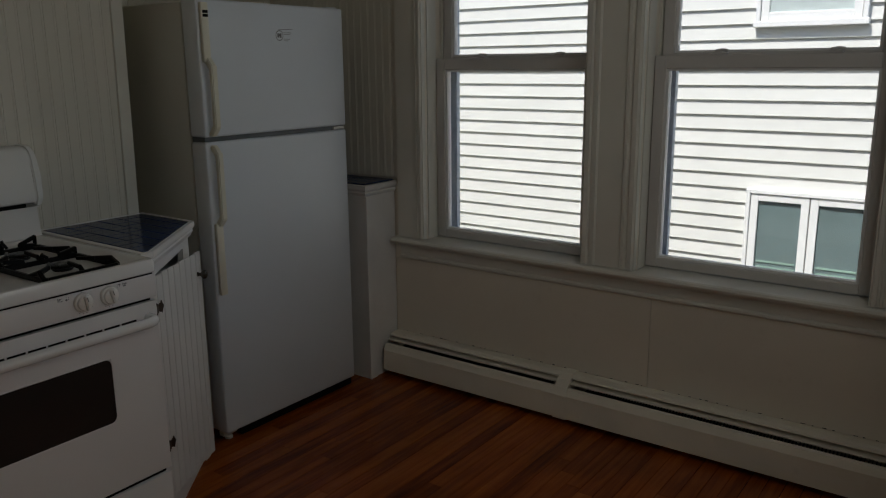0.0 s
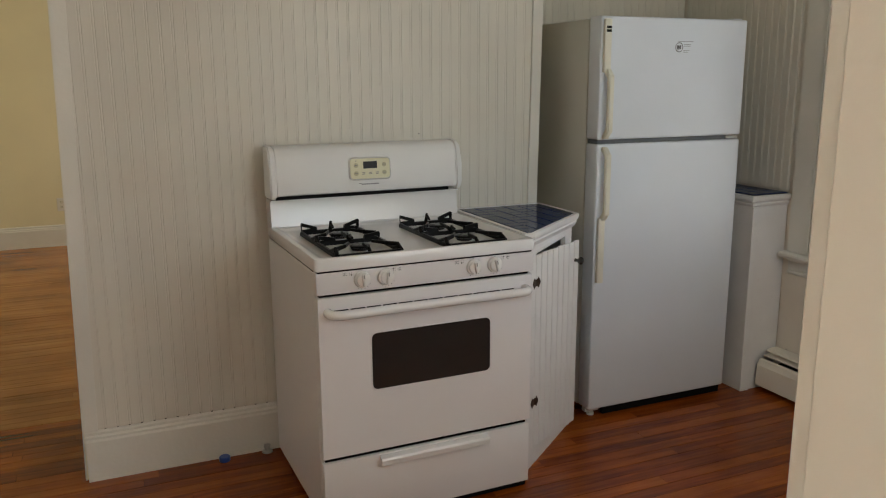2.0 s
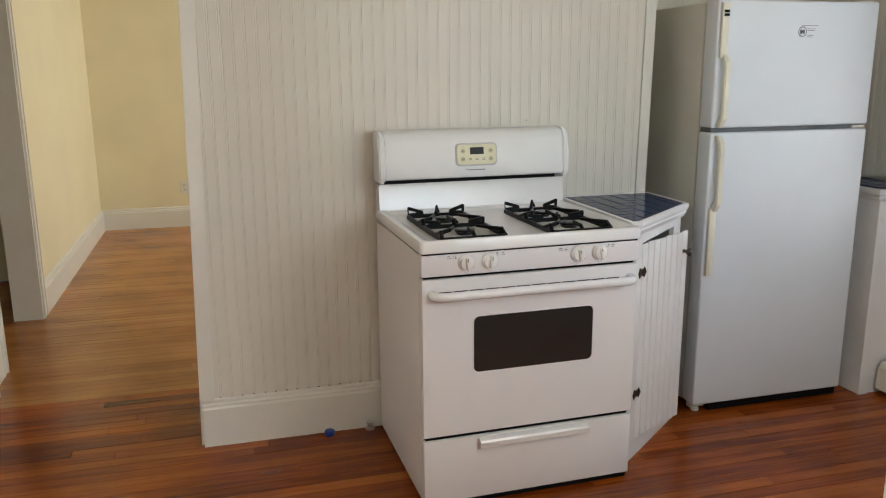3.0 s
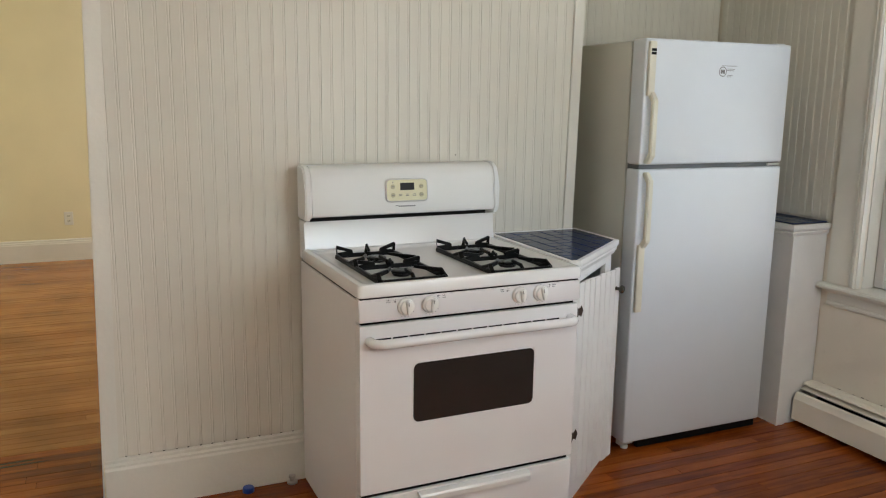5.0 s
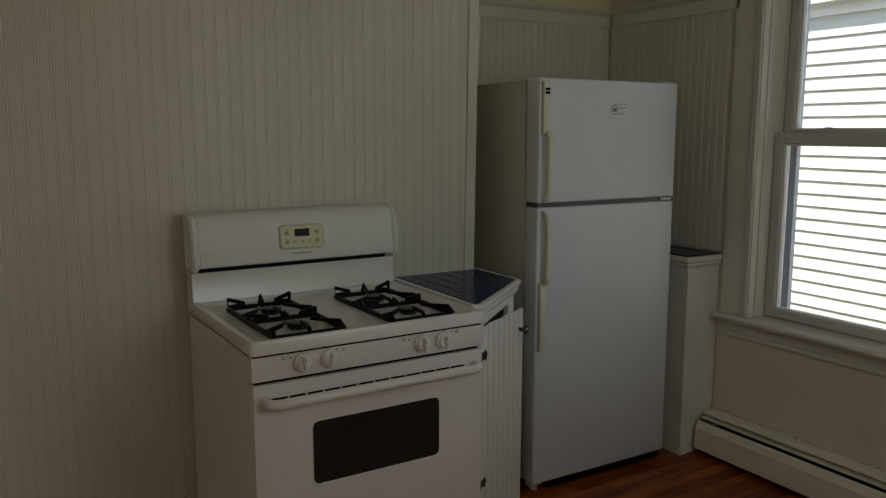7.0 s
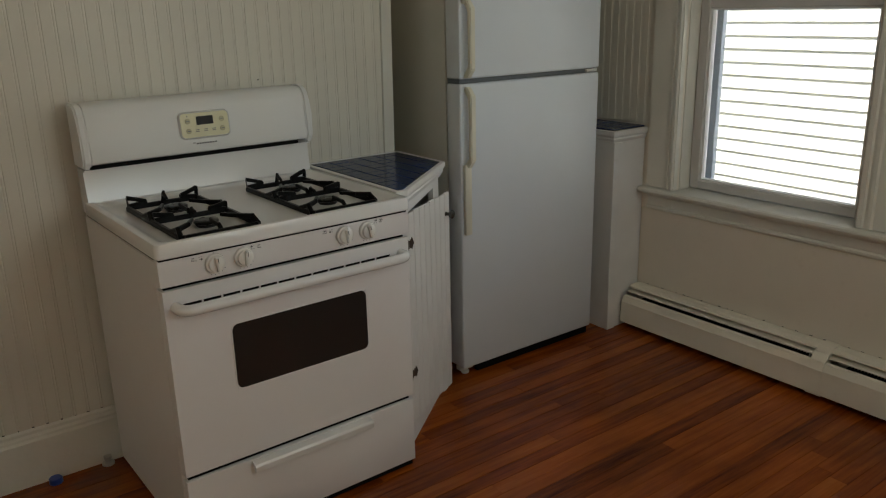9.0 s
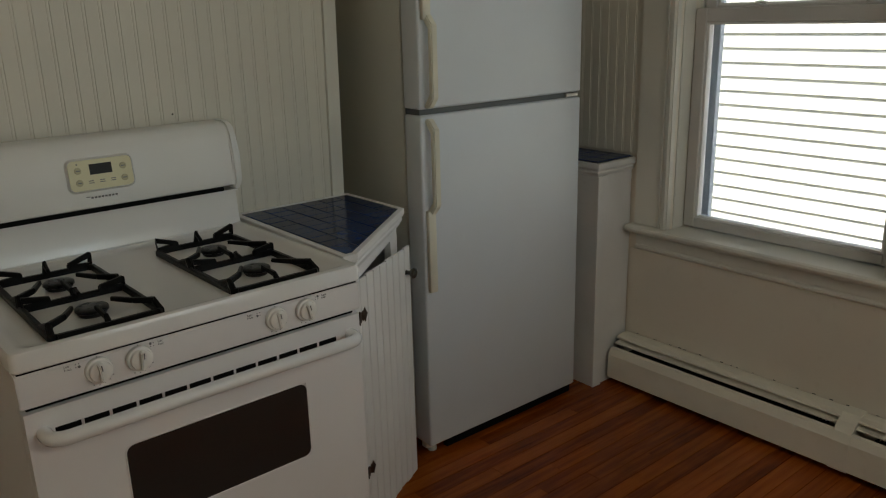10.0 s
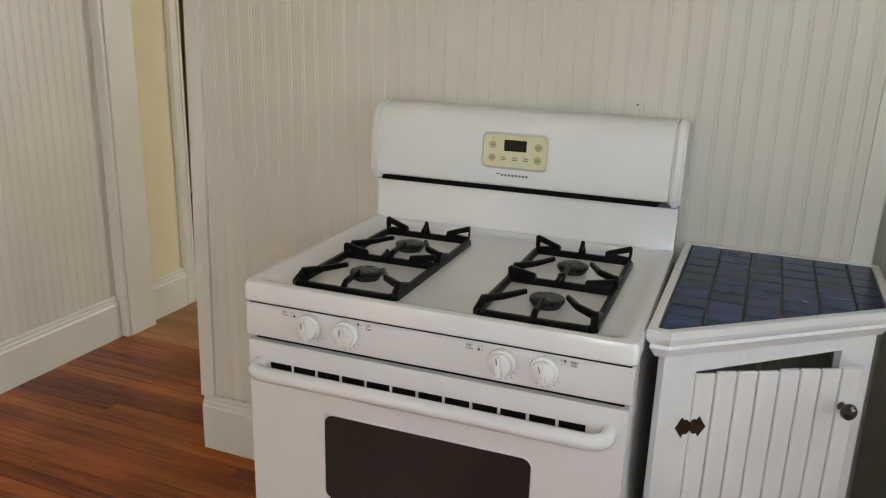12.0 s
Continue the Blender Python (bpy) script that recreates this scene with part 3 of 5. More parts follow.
    p("hinge_cover", boxes((F - 0.085, F - 0.02, Y1 - 0.07, Y1 - 0.01, TOP - 0.0055, TOP + 0.006), bevel=0.004), M_FRIDGE)
    return f


fridge()


# ---------- stove ----------
def stove():
    F, Y0, Y1 = -2.300, 0.747, 1.496
    s = thing("gas_stove", "white gas range with black cast-iron grates, against the beadboard", "stove", at=(-2.62, 1.12, 0))
    mv = -Vector(s.location)

    def p(name, bm, mat, label="", parent=None, smooth=False):
        ob = part(name, bm, mat, parent or s, label, smooth)
        if not parent:
            ob.location = mv
        return ob
    p("body", boxes((-2.945, F - 0.036, Y0 + 0.003, Y1 - 0.003, 0.020, 0.8525), bevel=0.004), M_STOVE, "white enamelled side panels")
    # two black fillers carry the shade of the gaps in their colour
    p("top_gap_shade", boxes((-2.93, F - 0.003, Y0 + 0.005, Y1 - 0.005, 0.8530, 0.868)), M_BLACK, "black strip for the shade under the cooktop")
    p("door_gap_shade", boxes((F - 0.0355, F - 0.014, Y0 + 0.012, Y1 - 0.012, 0.03, 0.8545)), M_BLACK, "black filler for the shade behind the doors")
    # cooktop: a pressed tray with a raised rounded rim
    bm = bmesh.new()
    xs0, xs1, T = -2.905, F + 0.008, 0.901
    def ring_at(dx, z, rad):
        pts = []
        x0, x1, y0, y1 = xs0 + dx * 0.6, xs1 - dx, Y0 - 0.004 + dx, Y1 + 0.004 - dx
        for cx, cy, a0 in ((x1 - rad, y1 - rad, 0), (x0 + rad, y1 - rad, 90), (x0 + rad, y0 + rad, 180), (x1 - rad, y0 + rad, 270)):
            for k in range(6):
                a = radians(a0 + 18 * k)
                pts.append(bm.verts.new((cx + rad * math.cos(a), cy + rad * math.sin(a), z)))
        return pts
    levels = [ring_at(0.002, 0.8622, 0.012), ring_at(0.0, 0.865, 0.014), ring_at(0.0, 0.892, 0.014), ring_at(0.003, 0.900, 0.016), ring_at(0.008, T, 0.020), ring_at(0.016, T + 0.0005, 0.024), ring_at(0.024, T - 0.002, 0.027), ring_at(0.034, T - 0.007, 0.030), ring_at(0.046, T - 0.0125, 0.032), ring_at(0.062, T - 0.015, 0.034)]
    for a, b in zip(levels, levels[1:]):
        for k in range(24):
            bm.faces.new((a[k], a[(k + 1) % 24], b[(k + 1) % 24], b[k]))
    bm.faces.new(levels[-1])
    bm.faces.new(levels[0][::-1])
    top = p("cooktop", bm, M_ENAMEL, "glossy white enamel cooktop", smooth=True)
    # control panel, leaning back slightly
    panel = bmesh.new()
    prism(panel, [(F - 0.035, 0.788), (F + 0.000, 0.788), (F + 0.003, 0.794), (F + 0.000, 0.8535), (F - 0.004, 0.8565), (F - 0.035, 0.8565)], Y0, Y1, "y")
    bmesh.ops.bevel(panel, geom=list(panel.edges), offset=0.002, segments=2, affect="EDGES")
    pan = p("control_panel", panel, M_STOVE, "white control panel", smooth=True)
    for y, turn in ((0.890, 6), (0.968, -4), (1.271, 8), (1.347, 14)):
        m = pose(F + 0.002, y, 0.827, 0, 90, 0)
        k = lathe(bmesh.new(), [(0.026, 0.0), (0.0265, 0.004), (0.025, 0.009), (0.0215, 0.011), (0.0205, 0.017), (0.018, 0.019), (0.004, 0.020)], m, 28)
        knob = part("knob", k, M_KNOB, pan, "round white burner knob", smooth=True)
        g = bmesh.new()
        prism(g, [(-0.021, 0.017), (0.021, 0.017), (0.017, 0.030), (-0.017, 0.030)], -0.0048, 0.0048, "y")
        bmesh.ops.bevel(g, geom=list(g.edges), offset=0.002, segments=2, affect="EDGES")
        bmesh.ops.transform(g, matrix=m @ pose(0, 0, 0, 0, 0, 180 + turn), verts=g.verts)
        grip = part("grip", g, M_KNOB, knob, smooth=True)
        mk = boxes((-0.018, -0.006, -0.0010, 0.0010, 0.0302, 0.0308))
        bmesh.ops.transform(mk, matrix=m @ pose(0, 0, 0, 0, 0, turn), verts=mk.verts)
        part("pointer", mk, M_PRINT, knob, "dark pointer line")
        marks = boxes((F + 0.0025, F + 0.0032, y - 0.0008, y + 0.0008, 0.8510, 0.8545))
        for a in range(5):
            ang = radians(-50 - 28 * a)
            yy, zz = y + 0.031 * math.cos(ang * 0.7), 0.827 + 0.031 * math.sin(ang * 0.7)
            box(marks, F + 0.0028, F + 0.0034, yy - 0.0012, yy + 0.0012, zz - 0.0007, zz + 0.0007)
        tagged(part("dial_mark", marks, M_PRINT, pan), kind="stuff")

    def words(body, y, z, size):
        c = bpy.data.curves.new("lettering", "FONT")
        c.body, c.size, c.extrude = body, size, 0.0003
        t = bpy.data.objects.new("lettering", c)
        me = bpy.data.meshes.new_from_object(t)
        bpy.data.curves.remove(c)
        bm = bmesh.new()
        bm.from_mesh(me)
        bpy.data.meshes.remove(me)
        bmesh.ops.transform(bm, matrix=Matrix.Translation((F + 0.0026, y, z)) @ Matrix(((0, 0, 1, 0), (1, 0, 0, 0), (0, 1, 0, 0), (0, 0, 0, 1))), verts=bm.verts)
        part("lettering", bm, M_PRINT, pan, "small grey burner lettering")
    for body, y, dots in (("Left\nFront", 0.828, 0.851), ("Left\nRear", 1.008, 0.993), ("Right\nFront", 1.202, 1.228), ("Right\nRear", 1.391, 1.375)):
        words(body, y + (0.002 if y < dots else 0), 0.8475, 0.0060)
        d = bmesh.new()
        hot = {0.851: 1, 0.993: 2, 1.228: 0, 1.375: 3}[dots]
        for k, (a, b) in enumerate(((0, 0), (0.006, 0), (0, 0.006), (0.006, 0.006))):
            r = 0.0027 if k == hot else 0.0010
            lathe(d, [(r, 0), (r, 0.0008)], pose(F + 0.0024, dots + a, 0.8435 + b, 0, 90, 0), 10)
        tagged(part("dial_mark", d, M_PRINT, pan), kind="stuff")
    # oven door with its frame, glass, slots and handle
    win = (0.918, 1.334, 0.463, 0.648)
    dm = boxes((F - 0.034, F, Y0 + 0.003, win[0], 0.256, 0.778), (F - 0.034, F, win[1], Y1 - 0.003, 0.256, 0.778), (F - 0.034, F, win[0], win[1], 0.256, win[2]), (F - 0.034, F, win[0], win[1], win[3], 0.778))
    bmesh.ops.remove_doubles(dm, verts=dm.verts, dist=0.0001)
    door = p("oven_door", dm, M_STOVE, "white oven door")
    
    g = bmesh.new()
    pts, r = [], 0.018
    for cy, cz, a0 in ((win[1] - r, win[3] - r, 0), (win[0] + r, win[3] - r, 90), (win[0] + r, win[2] + r, 180), (win[1] - r, win[2] + r, 270)):
        for k in range(6):
            a = radians(a0 + 18 * k)
            pts.append((cy + r * math.cos(a), cz + r * math.sin(a)))
    prism(g, pts, F - 0.006, F + 0.0012, "x")
    part("oven_window", g, M_OVENGLASS, door, "dark tinted oven window")
    # rounded corners of the opening in white
    bmw = boxes((F - 0.0335, F - 0.004, win[0] - 0.001, win[1] + 0.001, win[2] - 0.001, win[3] + 0.001))
    part("window_backing", bmw, M_STOVE, door)
    fr = bmesh.new()
    big = []
    for i, (cy, cz, a0) in enumerate(((win[1] - r, win[3] - r, 0), (win[0] + r, win[3] - r, 90), (win[0] + r, win[2] + r, 180), (win[1] - r, win[2] + r, 270))):
        for k in range(6):
            a = radians(a0 + 18 * k)
            big.append((cy + (r + 0.004) * math.cos(a), cz + (r + 0.004) * math.sin(a)))
    va = [[fr.verts.new((x, q[0], q[1])) for q in ring] for x, ring in ((F + 0.0004, big), (F + 0.0022, [((a[0] + b[0]) / 2, (a[1] + b[1]) / 2) for a, b in zip(big, pts)]), (F + 0.0004, pts))]
    for a, b in zip(va, va[1:]):
        for k in range(24):
            fr.faces.new((a[k], a[(k + 1) % 24], b[(k + 1) % 24], b[k]))
    part("window_trim", fr, M_STOVE, door, smooth=True)
    n, a, b = 12, 0.799, 1.430
    slot_mesh = mesh_of("vent_slot", boxes((-0.002, 0.0008, 0, (b - a) / n - 0.006, -0.0064, 0.0064)), M_BLACK)
    for k in range(n):
        vs = new("vent_slot", slot_mesh)
        vs.parent, vs.location = door, (F, a + (b - a) * k / n, 0.731)
    hx, hz = F + 0.044, 0.7325
    path = [(F - 0.002, Y0 + 0.032, hz), (F + 0.020, Y0 + 0.033, hz)]
    for k in range(1, 7):
        a = radians(15 * k)
        path.append((F + 0.020 + 0.026 * math.sin(a), Y0 + 0.033 + 0.032 * (1 - math.cos(a)), hz))
    path += [(hx, Y1 - 0.065 - 0.4 * (1 - k / 4), hz) for k in range(5)]
    path = path[:-1]
    right = [(q[0], Y0 + Y1 - q[1], q[2]) for q in path[:8]][::-1]
    bar = tube(bmesh.new(), path[:8] + [(hx, Y0 + 0.3, hz), (hx, Y1 - 0.3, hz)] + right, 0.0145, 14)
    part("door_handle", bar, M_ENAMEL, door, "white rounded bar handle", smooth=True)
    # storage drawer
    dr = p("drawer", boxes((F - 0.030, F, Y0 + 0.003, Y1 - 0.003, 0.022, 0.240), bevel=0.003, seg=2), M_STOVE, "white storage drawer", smooth=True)
    pull = bmesh.new()
    prism(pull, [(F, 0.236), (F + 0.020, 0.230), (F + 0.024, 0.224), (F + 0.022, 0.206), (F + 0.018, 0.206), (F + 0.018, 0.221), (F, 0.228)], 0.935, 1.325, "y")
    part("drawer_pull", pull, M_ENAMEL, dr, "white drawer pull lip")
    for x in (F - 0.08, -2.88):
        for y in (Y0 + 0.04, Y1 - 0.04):
            p("foot", lathe(bmesh.new(), [(0.018, 0), (0.018, 0.008), (0.008, 0.010), (0.008, 0.021)], pose(x, y, 0), 12), M_BLACK, "black levelling foot")
    # floor-level shade below the drawer, added as a black strip
    p("toe_shade", boxes((F - 0.026, F - 0.008, Y0 + 0.010, Y1 - 0.010, 0.004, 0.0215)), M_BLACK, "black strip for the shade under the drawer")
    # backguard: sloped lower step, dark slot, rounded upper housing with end caps
    B0, B1 = Y0 - 0.002, Y1 + 0.005
    low = bmesh.new()
    prism(low, [(-2.955, 0.862), (-2.90, 0.862), (-2.882, 0.900), (-2.888, 0.925), (-2.894, 0.992), (-2.878, 0.9940), (-2.878, 0.9985), (-2.955, 0.9985)], B0 + 0.006, B1 - 0.006, "y")
    p("backguard_riser", low, M_ENAMEL, "white sloped riser", smooth=True)
    p("backguard_slot", boxes((-2.950, -2.874, B0 + 0.024, B1 - 0.050, 0.9990, 1.0127)), M_BLACK, "dark vent slot under the backguard")
    hood = [(-2.958, 1.013), (-2.868, 1.013), (-2.858, 1.017), (-2.853, 1.030), (-2.858, 1.100), (-2.868, 1.150), (-2.880, 1.174), (-2.895, 1.185), (-2.912, 1.189), (-2.958, 1.189)]
    bg = p("backguard", prism(bmesh.new(), hood, B0 + 0.027, B1 - 0.027, "y"), M_GUARD, "glossy white backguard", smooth=True)
    cap = [(x + (0.003 if x > -2.95 else 0), z + (0.002 if z > 1.1 else 0)) for x, z in hood]
    cap[0], cap[1] = (cap[0][0], 1.003), (cap[1][0], 1.003)
    for a, b in ((B0 + 0.001, B0 + 0.026), (B1 - 0.026, B1 - 0.001)):
        c = prism(bmesh.new(), cap, a, b, "y")
        bmesh.ops.bevel(c, geom=[e for e in c.edges if abs(e.verts[0].co.y - e.verts[1].co.y) < 1e-6], offset=0.006, segments=3, affect="EDGES")
        part("end_cap", c, M_GUARD, bg, "rounded white end cap", smooth=True)
    # electronic clock panel, following the backguard's lean
    lean = Matrix.Translation((-2.8545, 1.120, 1.100)) @ pose(0, 0, 0, 0, -7, 0)

    def on_guard(name, rows, mat, label, bevel=0.0, parent=None):
        b = boxes(*rows, bevel=bevel, seg=2)
        bmesh.ops.transform(b, matrix=lean, verts=b.verts)
        return part(name, b, mat, parent or bg, label, smooth=False)
    dp = bmesh.new()
    pts, r = [], 0.012
    for cy, cz, a0 in ((0.077 - r, 0.037 - r, 0), (-0.077 + r, 0.037 - r, 90), (-0.077 + r, -0.037 + r, 180), (0.077 - r, -0.037 + r, 270)):
        for k in range(5):
            a = radians(a0 + 22.5 * k)
            pts.append((cy + r * math.cos(a), cz + r * math.sin(a)))
    prism(dp, pts, -0.008, 0.004, "x")
    bmesh.ops.transform(dp, matrix=lean, verts=dp.verts)
    bz = bmesh.new()
    ring = [[], []]
    for k, (grow, xx) in enumerate(((0.006, -0.004), (0.0015, 0.0045))):
        for cy, cz, a0 in ((0.077 - r, 0.037 - r, 0), (-0.077 + r, 0.037 - r, 90), (-0.077 + r, -0.037 + r, 180), (0.077 - r, -0.037 + r, 270)):
            for q in range(5):
                a = radians(a0 + 22.5 * q)
                ring[k].append(bz.verts.new((xx, cy + (r + grow) * math.cos(a), cz + (r + grow) * math.sin(a))))
    inner = [bz.verts.new((0.002, v.co.y * 0.985, v.co.z * 0.97)) for v in ring[1]]
    for a, b in ((ring[0], ring[1]), (ring[1], inner)):
        for q in range(20):
            bz.faces.new((a[q], a[(q + 1) % 20], b[(q + 1) % 20], b[q]))
    bmesh.ops.transform(bz, matrix=lean, verts=bz.verts)
    part("bezel", bz, M_ENAMEL, bg, "white rounded bezel", smooth=True)
    clock = part("clock_panel", dp, M_DISPLAY, bg, "cream electronic control panel")
    on_guard("display", [(0.0042, 0.0052, -0.027, 0.027, 0.000, 0.026)], M_LCD, "dark clock display", parent=clock)
    btn = []
    for y, z in ((-0.055, 0.013), (-0.055, -0.017), (0.055, 0.013), (0.055, -0.017)):
        b = bmesh.new()
        lathe(b, [(0.0085, 0), (0.0085, 0.0016), (0.007, 0.0022)], Matrix.Translation((0.004, y, z)) @ pose(0, 0, 0, 0, 90, 0), 16)
        bmesh.ops.transform(b, matrix=lean, verts=b.verts)
        part("button", b, M_BUTTON, clock, "round cream button")
        btn.append((0.0064, 0.0070, y - 0.005, y + 0.005, z - 0.0012, z + 0.0012))
    btn += [(0.0042, 0.0048, y - 0.006, y + 0.006, z, z + 0.0022) for y in (-0.027, 0.0, 0.027) for z in (-0.016, -0.021)]
    btn += [(0.0042, 0.0048, -0.057, -0.053, 0.027, 0.030)]
    tagged(on_guard("print", btn, M_PRINT, "tiny grey print", parent=clock), kind="stuff")
    script = boxes((-2.8530, -2.8518, 1.076, 1.086, 1.0445, 1.0465), *[(-2.8530, -2.8518, 1.088 + 0.0085 * k, 1.0935 + 0.0085 * k, 1.0405, 1.0450) for k in range(8)])
    part("maker_script", script, M_PRINT, bg, "grey maker's script as plain strokes")

    # burners in the sunk top, and cast grates whose fingers reach in over them
    Z = 0.8862
    XR, XF, BY = -2.670, -2.446, (0.936, 1.310)
    for bx in (XR, XF):
        for by in BY:
            bs = lathe(bmesh.new(), [(0.026, 0.0), (0.026, 0.003), (0.029, 0.004), (0.030, 0.0085), (0.024, 0.009)], pose(bx, by, Z), 24)
            p("burner_base", bs, M_BURNER, "dark grey burner base", smooth=True)
            bc = lathe(bmesh.new(), [(0.031, 0.0090), (0.0335, 0.0105), (0.0335, 0.0155), (0.031, 0.0175), (0.018, 0.0185), (0.004, 0.018)], pose(bx, by, Z), 24)
            p("burner_cap", bc, M_CAP, "black enamelled burner cap", smooth=True)

    def bar_between(bm, a, b, w=0.0050, h=0.0055, w2=None, h2=None):
        """A cast bar from a to b with chamfered upper edges; w2 and h2 give its taper."""
        a, b = Vector(a), Vector(b)
        d = b - a
        n = Vector((-d.y, d.x, 0)).normalized() if (abs(d.x) + abs(d.y)) > 1e-6 else Vector((1, 0, 0))
        ends = []
        for q, ww, hh in ((a, w, h), (b, w2 or w, h2 or h)):
            up = Vector((0, 0, hh))
            ends.append([bm.verts.new(v) for v in (q - n * ww - up, q + n * ww - up, q + n * ww + up * 0.45, q + n * ww * 0.55 + up, q - n * ww * 0.55 + up, q - n * ww + up * 0.45)])
        bm.faces.new(ends[0])
        bm.faces.new(ends[1][::-1])
        for k in range(6):
            bm.faces.new((ends[0][k], ends[0][(k + 1) % 6], ends[1][(k + 1) % 6], ends[1][k]))

    for by in BY:
        bm = bmesh.new()
        y0, y1 = by - 0.106, by + 0.106
        x0, xm, x1 = -2.776, -2.560, -2.345
        zl, zh = Z + 0.0065, Z + 0.0270
        c = 0.010
        loop = [(x0 + c, y0), (x1 - c, y0), (x1, y0 + c), (x1, y1 - c), (x1 - c, y1), (x0 + c, y1), (x0, y1 - c), (x0, y0 + c)]
        for i in range(8):
            bar_between(bm, (*loop[i], zl), (*loop[(i + 1) % 8], zl), 0.0068, 0.0066)
        bar_between(bm, (xm, y0, zl), (xm, y1, zl), 0.0064, 0.0066)
        for bx, xa, xb in ((XR, x0, xm), (XF, xm + 0.004, x1)):
            rear = xa == x0
            for sy in (-1, 1):
                ye = by + sy * 0.106
                # raised end of the back bar, with the horn at its corner
                peak = zh + (0.009 if rear else 0.0)
                bar_between(bm, (xa, ye - sy * 0.004, zl), (xa - 0.002, ye - sy * 0.001, peak), 0.0068, 0.0066, 0.0056, 0.0050)
                bar_between(bm, (xa - 0.002, ye - sy * 0.002, peak), (xa + 0.006, by + sy * 0.052, zh - 0.006), 0.0056, 0.0062, 0.0050, 0.0052)
                bar_between(bm, (xa + 0.001, ye - sy * 0.004, zl + 0.004), (xa + 0.005, by + sy * 0.050, zh - 0.010), 0.0056, 0.0064)
                # web along the side, climbing to the middle, and the finger towards the burner
                bar_between(bm, (xb - 0.004, ye, zl), (xb - 0.030, ye - sy * 0.004, zh - 0.003), 0.0070, 0.0074, 0.0062, 0.0062)
                bar_between(bm, (xb - 0.030, ye - sy * 0.004, zh - 0.003), (xb - 0.075, ye - sy * 0.001, zl + 0.003), 0.0062, 0.0066, 0.0060, 0.0060)
                bar_between(bm, (xb - 0.028, ye - sy * 0.003, zh - 0.003), (xb - 0.050, by + sy * 0.068, zh), 0.0058, 0.0062, 0.0052, 0.0056)
                bar_between(bm, (xb - 0.050, by + sy * 0.068, zh), (bx + 0.006, by + sy * 0.040, zh - 0.001), 0.0052, 0.0054, 0.0042, 0.0044)
            # upright horn behind the burner and the stub in front of it
            bar_between(bm, (xa, by, zl), (xa + 0.010, by, zh + (0.013 if rear else 0.003)), 0.0070, 0.0070, 0.0046, 0.0046)
            bar_between(bm, (xa + 0.008, by, zh + (0.010 if rear else 0.001)), (xa + 0.034, by, zh - 0.002), 0.0048, 0.0052, 0.0038, 0.0040)
            bar_between(bm, (xb, by, zl), (xb - 0.012, by, zh - 0.006), 0.0070, 0.0070, 0.0050, 0.0052)
            bar_between(bm, (xb - 0.012, by, zh - 0.006), (bx + 0.033, by, zh - 0.002), 0.0050, 0.0052, 0.0038, 0.0042)
        p("grate", bm, M_IRON, "black cast-iron grate over two burners")
    s.rotation_euler.z = radians(1.2)     # it stands a little askew
    return s


stove()


